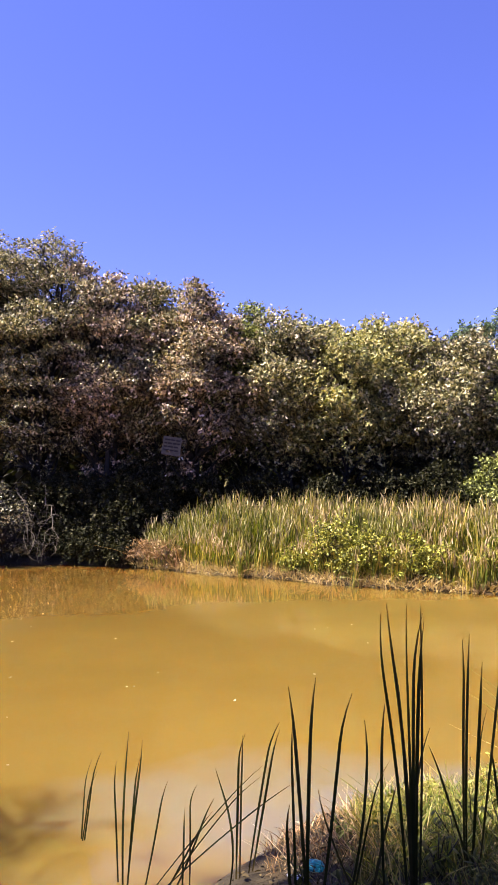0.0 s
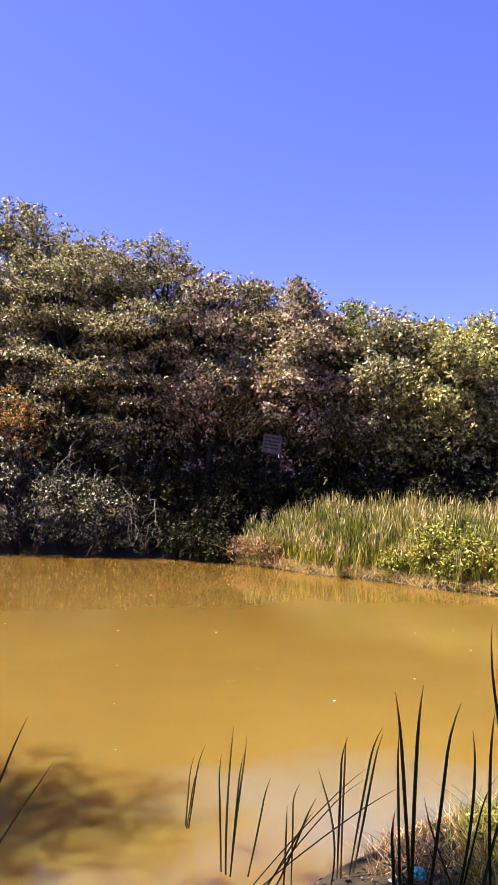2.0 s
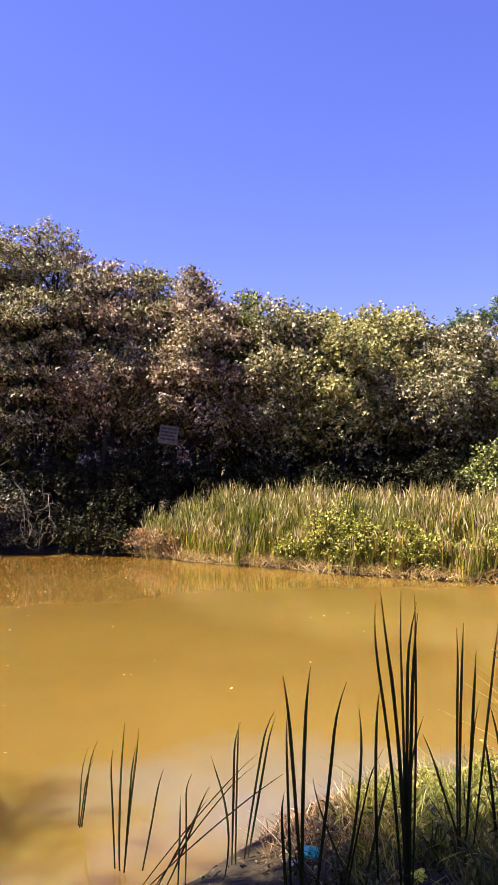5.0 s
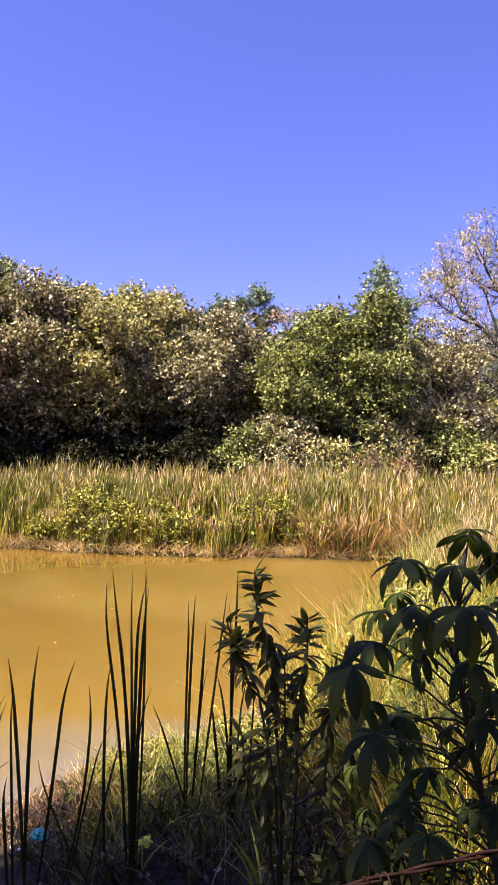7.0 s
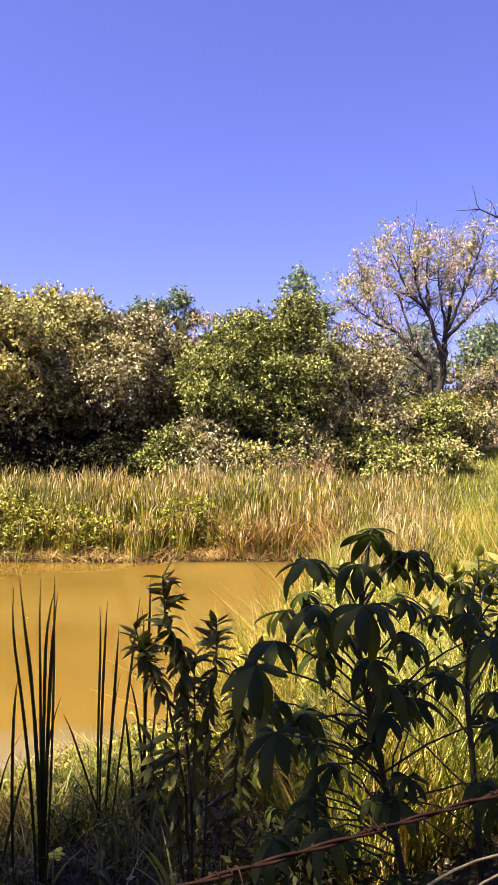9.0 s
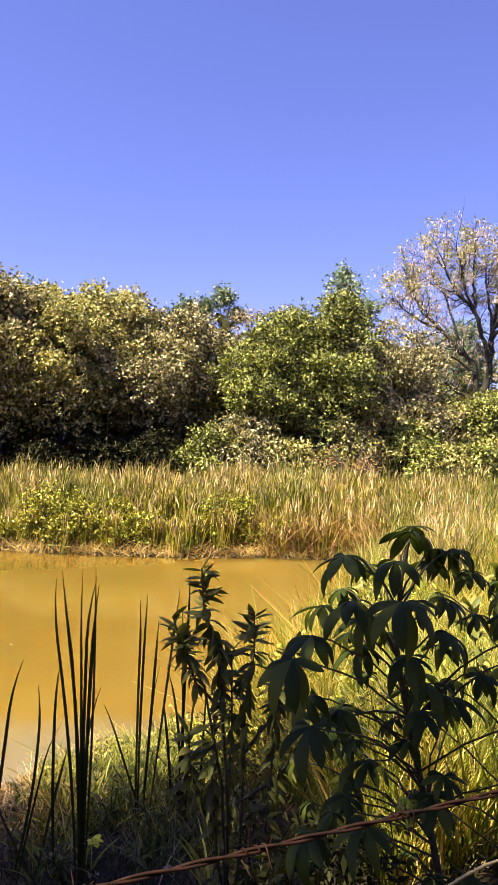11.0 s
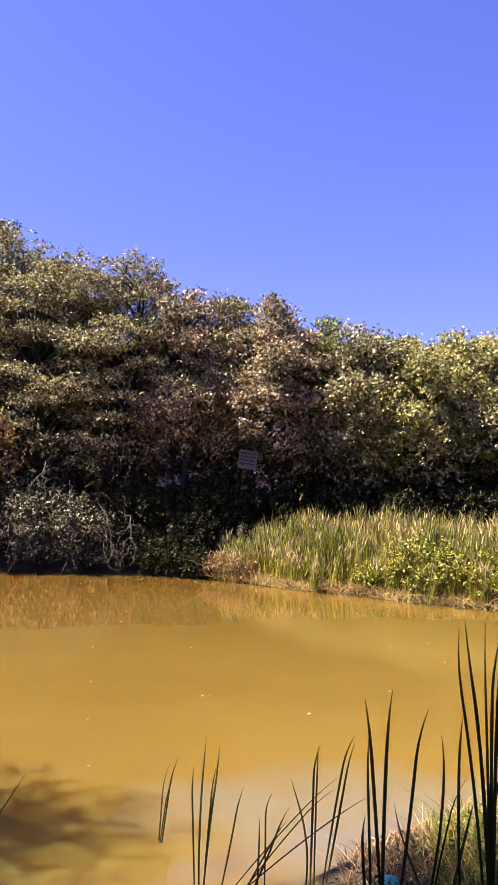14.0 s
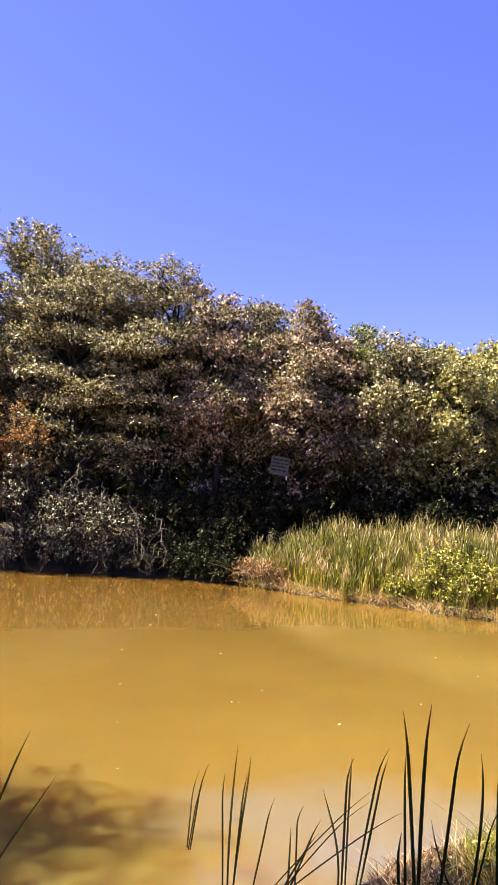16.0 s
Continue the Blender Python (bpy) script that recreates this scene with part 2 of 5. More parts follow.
def water_mat():
    m, nt, bsdf = nodes_of("muddy_water")
    col = ramp(nt, grain(nt, 0.22, 4.0, 0.55), [(0.3, (0.139, 0.086, 0.017)), (0.55, (0.156, 0.098, 0.020)), (0.75, (0.172, 0.111, 0.025))])
    # a patch of paler grey in the water off the near shore, with an uneven edge
    place = nt.nodes.new("ShaderNodeTexCoord")
    axes = nt.nodes.new("ShaderNodeSeparateXYZ")
    nt.links.new(place.outputs["Object"], axes.inputs[0])
    squeeze = nt.nodes.new("ShaderNodeVectorMath")
    squeeze.operation, squeeze.inputs[1].default_value = "MULTIPLY", (0.62, 1.0, 1.0)
    nt.links.new(place.outputs["Object"], squeeze.inputs[0])
    away = nt.nodes.new("ShaderNodeVectorMath")
    away.operation, away.inputs[1].default_value = "DISTANCE", (0.2, 6.2, 0.0)
    nt.links.new(squeeze.outputs[0], away.inputs[0])
    edge = nt.nodes.new("ShaderNodeMath")
    edge.operation, edge.inputs[1].default_value = "MULTIPLY_ADD", 1.6
    nt.links.new(grain(nt, 0.7, 3.0, 0.55), edge.inputs[0])
    nt.links.new(away.outputs["Value"], edge.inputs[2])
    band = nt.nodes.new("ShaderNodeMapRange")
    band.inputs["From Min"].default_value, band.inputs["From Max"].default_value = 2.15, 1.45
    nt.links.new(edge.outputs[0], band.inputs["Value"])
    col = blend(nt, "MIX", band.outputs[0], col, (0.148, 0.115, 0.070))
    # water darkens towards the wooded bank: its trees' dark reflection put into the colour
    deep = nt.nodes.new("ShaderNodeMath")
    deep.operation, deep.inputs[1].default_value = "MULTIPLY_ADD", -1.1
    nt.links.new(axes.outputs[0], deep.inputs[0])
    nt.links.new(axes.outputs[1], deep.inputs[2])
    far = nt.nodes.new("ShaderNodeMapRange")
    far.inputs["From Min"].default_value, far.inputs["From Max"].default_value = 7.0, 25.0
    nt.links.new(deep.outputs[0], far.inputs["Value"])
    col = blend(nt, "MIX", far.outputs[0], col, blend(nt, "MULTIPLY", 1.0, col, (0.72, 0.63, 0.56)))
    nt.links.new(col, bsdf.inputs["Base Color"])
    # suspended silt spreads the light under the surface, which softens every shadow
    bsdf.inputs["Subsurface Weight"].default_value = 1.0
    bsdf.inputs["Subsurface Radius"].default_value = (1.0, 0.62, 0.30)
    bsdf.inputs["Subsurface Scale"].default_value = 2.0
    bsdf.inputs["Roughness"].default_value = 0.05
    bsdf.inputs["IOR"].default_value = 1.4
    rip = blend(nt, "MIX", 0.35, grain(nt, 2.2, 3.0, 0.55, (1, 0.6, 1)), grain(nt, 9.0, 2.0, 0.5, (1, 0.7, 1)))
    bumped(nt, bsdf, rip, 0.035, 0.05)
    return m


M_WATER = water_mat()


# ---- mesh tools ----
def mesh_np(name, verts, faces, mat, uv=None, smooth=False):
    """A mesh from arrays: faces all have the same number of corners."""
    verts, faces = np.asarray(verts, np.float32), np.asarray(faces, np.int32)
    me = bpy.data.meshes.new(name)
    k = faces.shape[1]
    me.vertices.add(len(verts))
    me.vertices.foreach_set("co", verts.ravel())
    me.loops.add(faces.size)
    me.loops.foreach_set("vertex_index", faces.ravel())
    me.polygons.add(len(faces))
    me.polygons.foreach_set("loop_start", np.arange(0, faces.size, k, dtype=np.int32))
    if uv is not None:
        me.uv_layers.new(name="UVMap").data.foreach_set("uv", np.asarray(uv, np.float32)[faces.ravel()].ravel())
    me.update(calc_edges=True)
    me.validate()
    if smooth:
        me.polygons.foreach_set("use_smooth", np.ones(len(faces), bool))
    me.materials.append(mat)
    return me


def part(name, me, parent, label=""):
    ob = new(name, me)
    ob.parent = parent
    return tagged(ob, label)


def unit(v):
    return v / np.maximum(np.linalg.norm(v, axis=-1, keepdims=True), 1e-9)


class Tubes:
    """Gathers tapered tubes into one mesh."""

    def __init__(self, sides=5):
        self.v, self.f, self.n, self.sides = [], [], 0, sides

    def add(self, pts, radii):
        pts, s = np.asarray(pts, float), self.sides
        d = unit(np.gradient(pts, axis=0))
        ref = np.where(np.abs(d[:, 2:]) > 0.9, [[1.0, 0, 0]], [[0, 0, 1.0]])
        a = unit(np.cross(d, ref))
        b = np.cross(d, a)
        ang = np.arange(s) * 2 * np.pi / s
        ring = pts[:, None] + np.asarray(radii)[:, None, None] * (np.cos(ang)[None, :, None] * a[:, None] + np.sin(ang)[None, :, None] * b[:, None])
        k = len(pts)
        i, j = np.meshgrid(np.arange(k - 1), np.arange(s), indexing="ij")
        q = np.stack([i * s + j, i * s + (j + 1) % s, (i + 1) * s + (j + 1) % s, (i + 1) * s + j], -1).reshape(-1, 4)
        self.v.append(ring.reshape(-1, 3))
        self.f.append(q + self.n)
        self.n += k * s
        return self

    def mesh(self, name, mat):
        return mesh_np(name, np.concatenate(self.v), np.concatenate(self.f), mat, smooth=True)


def curve_pts(a, b, n, sag, rng, wob=0.05):
    """A slightly crooked line from a to b that bows upwards by sag."""
    t = np.linspace(0, 1, n)[:, None]
    p = np.asarray(a) * (1 - t) + np.asarray(b) * t
    p[:, 2] += sag * 4 * (t * (1 - t))[:, 0]
    p[1:-1] += rng.normal(0, wob, (n - 2, 3))
    return p


def leaves_mesh(name, P, D, L, aspect, mat, rng, droop=0.12, fold=0.08):
    """One small folded leaf at each place P, pointing along D."""
    n = len(P)
    U = unit(rng.normal(0, 1, (n, 3)) + [0, 0, 0.9])
    S = unit(np.cross(D, U))
    N = np.cross(S, D)
    L = L[:, None]
    mid = P + D * L * 0.45
    V = np.stack([P, mid + S * L * aspect / 2 + N * L * fold, P + D * L - np.array([0, 0, 1]) * L * droop, mid - S * L * aspect / 2 + N * L * fold], 1)
    return mesh_np(name, V.reshape(-1, 3), np.arange(4 * n).reshape(-1, 4), mat)


def small_leaves(name, P, D, L, aspect, mat, rng):
    """Small pointed leaves for crowns far off, three corners each."""
    n = len(P)
    S = unit(np.cross(D, unit(rng.normal(0, 1, (n, 3)) + [0, 0, 0.9])))
    L = L[:, None]
    wide = rng.uniform(0.2, 0.5, (n, 1))
    V = np.stack([P - S * L * aspect * 0.35, P + D * L * wide + S * L * aspect * 0.65, P + D * L], 1)
    return mesh_np(name, V.reshape(-1, 3), np.arange(3 * n).reshape(-1, 3), mat)


def blades(name, P, H, lean, W, mat, rng, segs=3, curl=0.35, taper=2.5):
    """Grass-like blades from the places P: heights H, leaning by the vectors lean (n, 2), widths W."""
    n = len(P)
    ang = rng.uniform(0, np.pi, n)
    side = np.stack([np.cos(ang), np.sin(ang), 0 * ang], 1)
    t = np.linspace(0, 1, segs + 1)
    V, UV = [], []
    for k, u in enumerate(t):
        c = P + np.stack([lean[:, 0] * (u * (1 - curl) + curl * u**2.2), lean[:, 1] * (u * (1 - curl) + curl * u**2.2), H * u], 1)
        w = (W * (1 - u**taper) * 0.5 + 0.0008)[:, None]
        V += [c - side * w, c + side * w]
        UV += [np.tile([0.0, u], (n, 1)), np.tile([1.0, u], (n, 1))]
    V, UV = np.stack(V, 1), np.stack(UV, 1)
    m = 2 * (segs + 1)
    base = np.arange(n)[:, None, None] * m
    q = np.array([[2 * k, 2 * k + 1, 2 * k + 3, 2 * k + 2] for k in range(segs)])[None]
    return mesh_np(name, V.reshape(-1, 3), (base + q).reshape(-1, 4), mat, UV.reshape(-1, 2))


# ---- ground and water ----
POND = np.array([(-14.9, 24.8), (-11.9, 24.2), (-8.8, 24.05), (-5.8, 23.5), (-3.8, 22.7), (-1.05, 20.5), (0.45, 19.7), (1.8, 18.5), (3.65, 17.5), (4.85, 16.9), (6.7, 16.25),
                 (8.3, 15.4), (8.6, 14.2), (6.5, 11.4), (4.1, 8.1), (2.9, 6.8), (2.1, 6.4), (1.2, 6.2), (0.45, 6.0), (0.05, 5.6), (-0.2, 5.15), (-0.7, 4.6), (-2.2, 4.1), (-5, 4.0),
                 (-12, 4.6), (-21, 9), (-26, 17), (-23, 24)])


def smooth01(a, b, v):
    t = np.clip((v - a) / (b - a), 0, 1)
    return t * t * (3 - 2 * t)


def shore_distance(x, y):
    """Metres to the pond's edge: positive on land."""
    p = np.stack([x, y], -1)[..., None, :]
    a, b = POND, np.roll(POND, -1, 0)
    ab = b - a
    t = np.clip(((p - a) * ab).sum(-1) / (ab * ab).sum(-1), 0, 1)
    d = np.linalg.norm(p - a - t[..., None] * ab, axis=-1).min(-1)
    cross = (a[:, 1] > p[..., 1]) != (b[:, 1] > p[..., 1])
    with np.errstate(divide="ignore", invalid="ignore"):
        xi = a[:, 0] + (p[..., 1] - a[:, 1]) / (b[:, 1] - a[:, 1]) * ab[:, 0]
    inside = (cross & (p[..., 0] < xi)).sum(-1) % 2 == 1
    return np.where(inside, -d, d)


def ground_z(x, y):
    x, y = np.asarray(x, float), np.asarray(y, float)
    d = shore_distance(x, y)
    near = smooth01(10, 5.5, y)
    land = 0.03 + near * np.minimum(0.215 * np.maximum(d, 0), 1.15) + (1 - near) * (0.3 * (1 - np.exp(-np.maximum(d, 0) / 0.7)) + np.minimum(0.035 * np.maximum(d, 0), 2.5))
    land = land + 1.5 * smooth01(9, 20, x) * smooth01(14, 25, y) * smooth01(0, 4, d) + 4.5 * smooth01(18, 60, x) * smooth01(22, 55, y)
    land = land + 0.035 * np.sin(1.7 * x + 0.6 * y) * np.cos(1.3 * y - 0.4 * x) * smooth01(0.1, 1.5, d)
    return np.where(d > 0, land, np.maximum(-0.9, -0.02 + 0.4 * d))


def spaced(lo, hi, step, far):
    mid = list(np.arange(lo, hi, step))
    out, s, v = [], step, hi
    while v < far:
        out.append(v)
        s *= 1.35
        v += s
    left, s, v = [], step, lo - step
    while v > -far:
        left.append(v)
        s *= 1.35
        v -= s
    return np.array(left[::-1] + mid + out)


def build_ground():
    gx, gy = spaced(-10, 14, 0.3, 900), spaced(-2, 27, 0.3, 900)
    X, Y = np.meshgrid(gx, gy, indexing="ij")
    Z = ground_z(X.ravel(), Y.ravel())
    rng = np.random.default_rng(5)
    Z = Z + rng.normal(0, 0.012, Z.shape)
    nx, ny = len(gx), len(gy)
    i, j = np.meshgrid(np.arange(nx - 1), np.arange(ny - 1), indexing="ij")
    q = np.stack([i * ny + j, (i + 1) * ny + j, (i + 1) * ny + j + 1, i * ny + j + 1], -1).reshape(-1, 4)
    me = mesh_np("ground", np.stack([X.ravel(), Y.ravel(), Z], 1), q, M_SOIL, smooth=True)
    tagged(new("ground", me), "brown earth bank sloping down to the pond", "ground", kind="structure")
    wx, wy = np.linspace(-32, 12, 45), np.linspace(2.5, 28, 27)
    X, Y = np.meshgrid(wx, wy, indexing="ij")
    nx, ny = len(wx), len(wy)
    i, j = np.meshgrid(np.arange(nx - 1), np.arange(ny - 1), indexing="ij")
    q = np.stack([i * ny + j, (i + 1) * ny + j, (i + 1) * ny + j + 1, i * ny + j + 1], -1).reshape(-1, 4)
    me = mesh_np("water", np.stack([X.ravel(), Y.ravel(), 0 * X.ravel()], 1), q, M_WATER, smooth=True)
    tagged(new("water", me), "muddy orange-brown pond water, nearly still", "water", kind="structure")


build_ground()


# ---- trees ----
def thing(name, x, y, z, label, category, group="", kind=""):
    ob = new(name)
    ob.empty_display_size = 0.2
    ob.location = (x, y, z)
    return tagged(ob, label, category, group, kind)


def tree(name, x, y, h, rad, seed, leaf, label, n_leaves=13000, n_clumps=55, clump=0.75, leaf_len=0.15, aspect=0.5, flat=0.8, base=0.12, stems=2, bark=None,
         squash=1.0, group="trees round the pond", category="tree", lean=(0.0, 0.0), shell=0.42, grow=None, twigs=3):
    """A broadleaf tree: crooked stems, limbs to each clump of leaves, twigs, and a crown of many small leaves."""
    rng = np.random.default_rng(seed)
    far = h > 4 and leaf_len > 0.04
    if far and 0.14 < leaf_len < 0.2 and leaf is not M_LEAF_BLUE:
        flat, clump, n_clumps = min(flat, 0.68), clump * 0.82, int(n_clumps * 1.35)
        n_leaves, leaf_len = int(n_leaves * 1.9), leaf_len * 0.74
    elif far:
        n_leaves = int(n_leaves * 1.25)
    elif y > 20 and leaf_len > 0.12:
        far, n_leaves, leaf_len = True, int(n_leaves * 1.7), leaf_len * 0.72
    z0 = float(ground_z(x, y)) - 0.06
    top = thing(name, x, y, z0, label, category, group)
    bark = bark or M_BARK
    hc = h * (1 - base) / 2
    d = unit(rng.normal(0, 1, (n_clumps, 3)))
    r = rng.uniform(0.12, 1, n_clumps) ** shell
    C = d * r[:, None] * [rad - clump * 0.6, (rad - clump * 0.6) * squash, hc - clump * 0.5 * flat]
    C[:, 2] += h * base + hc
    wide = 0.8 + 0.25 * np.sin(np.pi * np.clip(C[:, 2] / h, 0.08, 0.75))
    C[:, :2] *= wide[:, None]
    C[:, 0] += lean[0] * C[:, 2] / h
    C[:, 1] += lean[1] * C[:, 2] / h
    R = clump * np.clip(rng.lognormal(-0.14, 0.42, n_clumps), 0.38, 1.7)
    if grow:
        C, R = grow(rng, C, R)
    trunk, limbs = Tubes(7), Tubes(4)
    girth = 0.018 * h + min(0.02, 0.006 * h)
    fine = min(1.0, 0.12 + 0.22 * h)
    ends = []
    for s in range(stems):
        a = rng.uniform(0, 2 * np.pi)
        off = 0.12 * (stems > 1)
        foot = np.array([off * math.cos(a), off * math.sin(a), 0])
        head = np.array([lean[0] * 0.8 + rad * 0.35 * math.cos(a) * (stems > 1) + rng.normal(0, 0.15), lean[1] * 0.8 + rad * 0.3 * math.sin(a) * (stems > 1), h * rng.uniform(0.72, 0.86)])
        p = curve_pts(foot, head, 9, 0, rng, 0.07)
        rr = np.linspace(girth, girth * 0.16, 9) / (1 + 0.25 * (stems - 1))
        rr[0] *= 1.35
        trunk.add(p, rr)
        ends.append(p)
    for c, q in zip(C, R):
        p = ends[rng.integers(len(ends))]
        want = np.clip(c[2] - np.linalg.norm(c[:2]) * 0.75, 0.1 * h, 0.8 * h)
        k = int(np.argmin(np.abs(p[:, 2] - want)))
        limbs.add(curve_pts(p[k], c, 5, 0.08 * np.linalg.norm(c - p[k]), rng, 0.06), np.linspace(girth * 0.30, 0.008 * fine, 5))
        for _ in range(twigs):
            e = c + unit(rng.normal(0, 1, 3) + [0, 0, 0.35]) * q * rng.uniform(0.7, 1.12) * [1, 1, flat]
            limbs.add(curve_pts(c + rng.normal(0, 0.05, 3), e, 3, 0.03, rng, 0.03), np.array([0.011, 0.007, 0.003]) * fine)
    part("trunk", trunk.mesh("trunk", bark), top)
    tagged(part("branch", limbs.mesh("branch", bark), top), kind="stuff")
    w = R**2 * (1.0 if not far else 0.16 + 0.84 * smooth01(0.28, 0.55, C[:, 2] / h))
    w = w / w.sum()
    # leafy twigs over each clump, a few of them reaching out of it
    ns = max(12, n_leaves // 8) if leaf_len > 0.06 else n_leaves
    idx = rng.choice(len(R), ns, p=w)
    dirs = unit(rng.normal(0, 1, (ns, 3)) + [0, 0, 0.6])
    rr = rng.uniform(0.05, 1.0, ns) ** 0.4 * rng.choice([1.0, 1.15, 1.3], ns, p=[0.78, 0.15, 0.07])
    K = C[idx] + dirs * (R[idx] * rr)[:, None] * [1, 1, flat]
    T = unit(dirs * [1, 1, 0.6] + rng.normal(0, 0.55, (ns, 3)) + [0, 0, 0.12])
    own = rng.integers(0, ns, n_leaves)
    along = rng.uniform(-0.6, 1.0, n_leaves)
    P = K[own] + T[own] * (leaf_len * 2.0 * along)[:, None] + rng.normal(0, leaf_len * 0.22, (n_leaves, 3))
    P[:, 2] = np.maximum(P[:, 2], 0.12)
    D = unit(T[own] * 0.55 + rng.normal(0, 0.6, (n_leaves, 3)) + [0, 0, -0.2])
    L = leaf_len * rng.uniform(0.6, 1.35, n_leaves)
    me = small_leaves("crown", P, D, L, aspect * 1.25, leaf, rng) if far else leaves_mesh("crown", P, D, L, aspect, leaf, rng)
    tagged(part("crown", me, top), kind="stuff")
    return top


def layered(rng, C, R):
    """Clumps drawn together into flat tiers with gaps of shade between them."""
    C = C.copy()
    step = 0.82
    C[:, 2] = np.round(C[:, 2] / step) * step + rng.normal(0, 0.10, len(C)) + 0.22 * np.sin(1.7 * C[:, 0] + C[:, 1]) - 0.06 * np.hypot(C[:, 0], C[:, 1])
    C[:, 2] = np.minimum(C[:, 2], 10.7 + rng.normal(0, 0.2, len(C)))
    return C, R * 1.12


FOREST = "dense tree with small olive leaves on the wooded bank"
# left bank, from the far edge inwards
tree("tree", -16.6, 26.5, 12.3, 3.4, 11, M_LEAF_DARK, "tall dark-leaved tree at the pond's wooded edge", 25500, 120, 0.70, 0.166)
tree("tree", -16.9, 28.5, 15.4, 1.5, 12, M_LEAF_BLUE, "slender wispy tree rising above the wood", 6500, 34, 0.5, 0.13, 0.4, base=0.42, stems=1, twigs=3, shell=0.6)
tree("tree", -12.6, 27.2, 13.4, 2.3, 13, M_LEAF_OLIVE, "tall dense tree with olive leaves above the wood", 25500, 114, 0.70, 0.166, base=0.1)
tree("tree", -10.4, 26.2, 11.5, 2.9, 14, M_LEAF_OLIVE, "spreading tree with flat layers of olive foliage", 46000, 170, 0.72, 0.105, 0.45, flat=0.22, base=0.16, grow=layered)
tree("tree", -7.8, 25.9, 11.4, 2.7, 15, M_LEAF_OLIVE, "spreading tree with flat layers of olive foliage", 46000, 170, 0.72, 0.105, 0.45, flat=0.22, base=0.16, grow=layered)
tree("tree", -5.5, 26.0, 10.2, 2.0, 16, M_LEAF_PINK, "tree with dry pinkish leaves among green ones", 20400, 105, 0.59, 0.157, base=0.16, stems=3)
tree("tree", -4.0, 26.9, 9.2, 2.2, 17, M_LEAF_OLIVE, FOREST, 21675, 105, 0.61, 0.157, base=0.16)
tree("tree", -2.3, 26.0, 9.1, 2.1, 18, M_LEAF_PINK, "tree with brownish-pink drying foliage", 22950, 111, 0.59, 0.166, base=0.2, stems=2)
tree("tree", -0.5, 27.8, 8.8, 2.4, 19, M_LEAF_GREEN, "green leafy tree behind the reeds", 21675, 105, 0.64, 0.157, base=0.2)
tree("tree", 1.0, 26.6, 8.0, 2.3, 20, M_LEAF_OLIVE, FOREST, 22950, 111, 0.61, 0.166, base=0.2)
tree("tree", 2.8, 26.2, 7.7, 2.3, 21, M_LEAF_YELLOW, "leafy tree with yellowish-green sunlit leaves", 22950, 111, 0.61, 0.175, base=0.22)
tree("tree", 4.6, 27.4, 8.0, 2.4, 22, M_LEAF_YELLOW, "leafy tree with yellowish-green sunlit leaves", 21675, 105, 0.61, 0.166, base=0.22)
tree("tree", 6.3, 26.2, 7.4, 2.4, 23, M_LEAF_OLIVE, FOREST, 22950, 111, 0.61, 0.166, base=0.18)
tree("tree", 8.0, 27.0, 6.6, 2.3, 24, M_LEAF_OLIVE, FOREST, 21675, 105, 0.61, 0.166, base=0.12)
tree("tree", 9.9, 24.8, 6.5, 2.4, 25, M_LEAF_GREEN, "round green tree with dense foliage to the ground", 25500, 126, 0.61, 0.149, base=0.02)
tree("tree", 12.0, 24.6, 7.5, 2.4, 26, M_LEAF_GREEN, "round green tree with dense foliage to the ground", 25500, 126, 0.61, 0.149, base=0.02)
tree("tree", 13.5, 25.8, 9.1, 1.35, 27, M_LEAF_BLUE, "upright grey-green tree with a spiky top", 11475, 75, 0.41, 0.149, 0.4, base=0.2, stems=1, shell=0.7)
tree("tree", 11.4, 29.0, 7.6, 2.0, 28, M_LEAF_PINK, "tree with dry pinkish leaves behind the wood", 7000, 40, 0.7, base=0.3)
tree("tree", 14.9, 24.6, 5.6, 2.1, 29, M_LEAF_OLIVE, "low leafy tree with pale bare twigs", 15300, 81, 0.57, 0.149, base=0.04, bark=M_BARK_PALE, twigs=5)
tree("tree", 17.0, 26.5, 3.5, 1.9, 30, M_LEAF_GREEN, "low green tree on the grassy slope", 15300, 75, 0.57, 0.149, base=0.02)
tree("tree", 21.0, 25.8, 3.0, 2.2, 31, M_LEAF_YELLOW, "low yellowish bush-like tree on the slope", 15300, 75, 0.49, 0.149, base=0.02)
# second row, seen over and between the first
tree("tree", 2.2, 34.0, 9.2, 2.8, 41, M_LEAF_BLUE, "taller grey-green tree behind the wood", 12750, 75, 0.74, 0.175, base=0.3, stems=1)
tree("tree", 5.6, 35.0, 9.3, 2.4, 42, M_LEAF_BLUE, "taller grey-green tree behind the wood", 11475, 69, 0.70, 0.175, base=0.3, stems=1)
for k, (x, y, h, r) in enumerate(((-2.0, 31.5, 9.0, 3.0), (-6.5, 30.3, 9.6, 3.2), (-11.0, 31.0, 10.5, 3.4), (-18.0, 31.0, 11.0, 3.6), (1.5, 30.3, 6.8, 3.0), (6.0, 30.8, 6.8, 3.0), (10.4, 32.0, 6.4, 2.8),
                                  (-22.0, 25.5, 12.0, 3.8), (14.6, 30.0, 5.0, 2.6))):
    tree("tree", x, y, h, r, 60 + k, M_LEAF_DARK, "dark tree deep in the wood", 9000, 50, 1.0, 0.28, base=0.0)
# far eucalyptus and the trees on the skyline
def tufted(places):
    """Clumps of leaves at given places over the foot: x, y, height, radius."""
    q = np.array(places, float)
    return lambda rng, C, R: (q[np.arange(len(C)) % len(q), :3] + rng.normal(0, 0.28, (len(C), 3)) * q[np.arange(len(C)) % len(q), 3:], q[np.arange(len(C)) % len(q), 3] * rng.uniform(0.55, 0.95, len(C)))


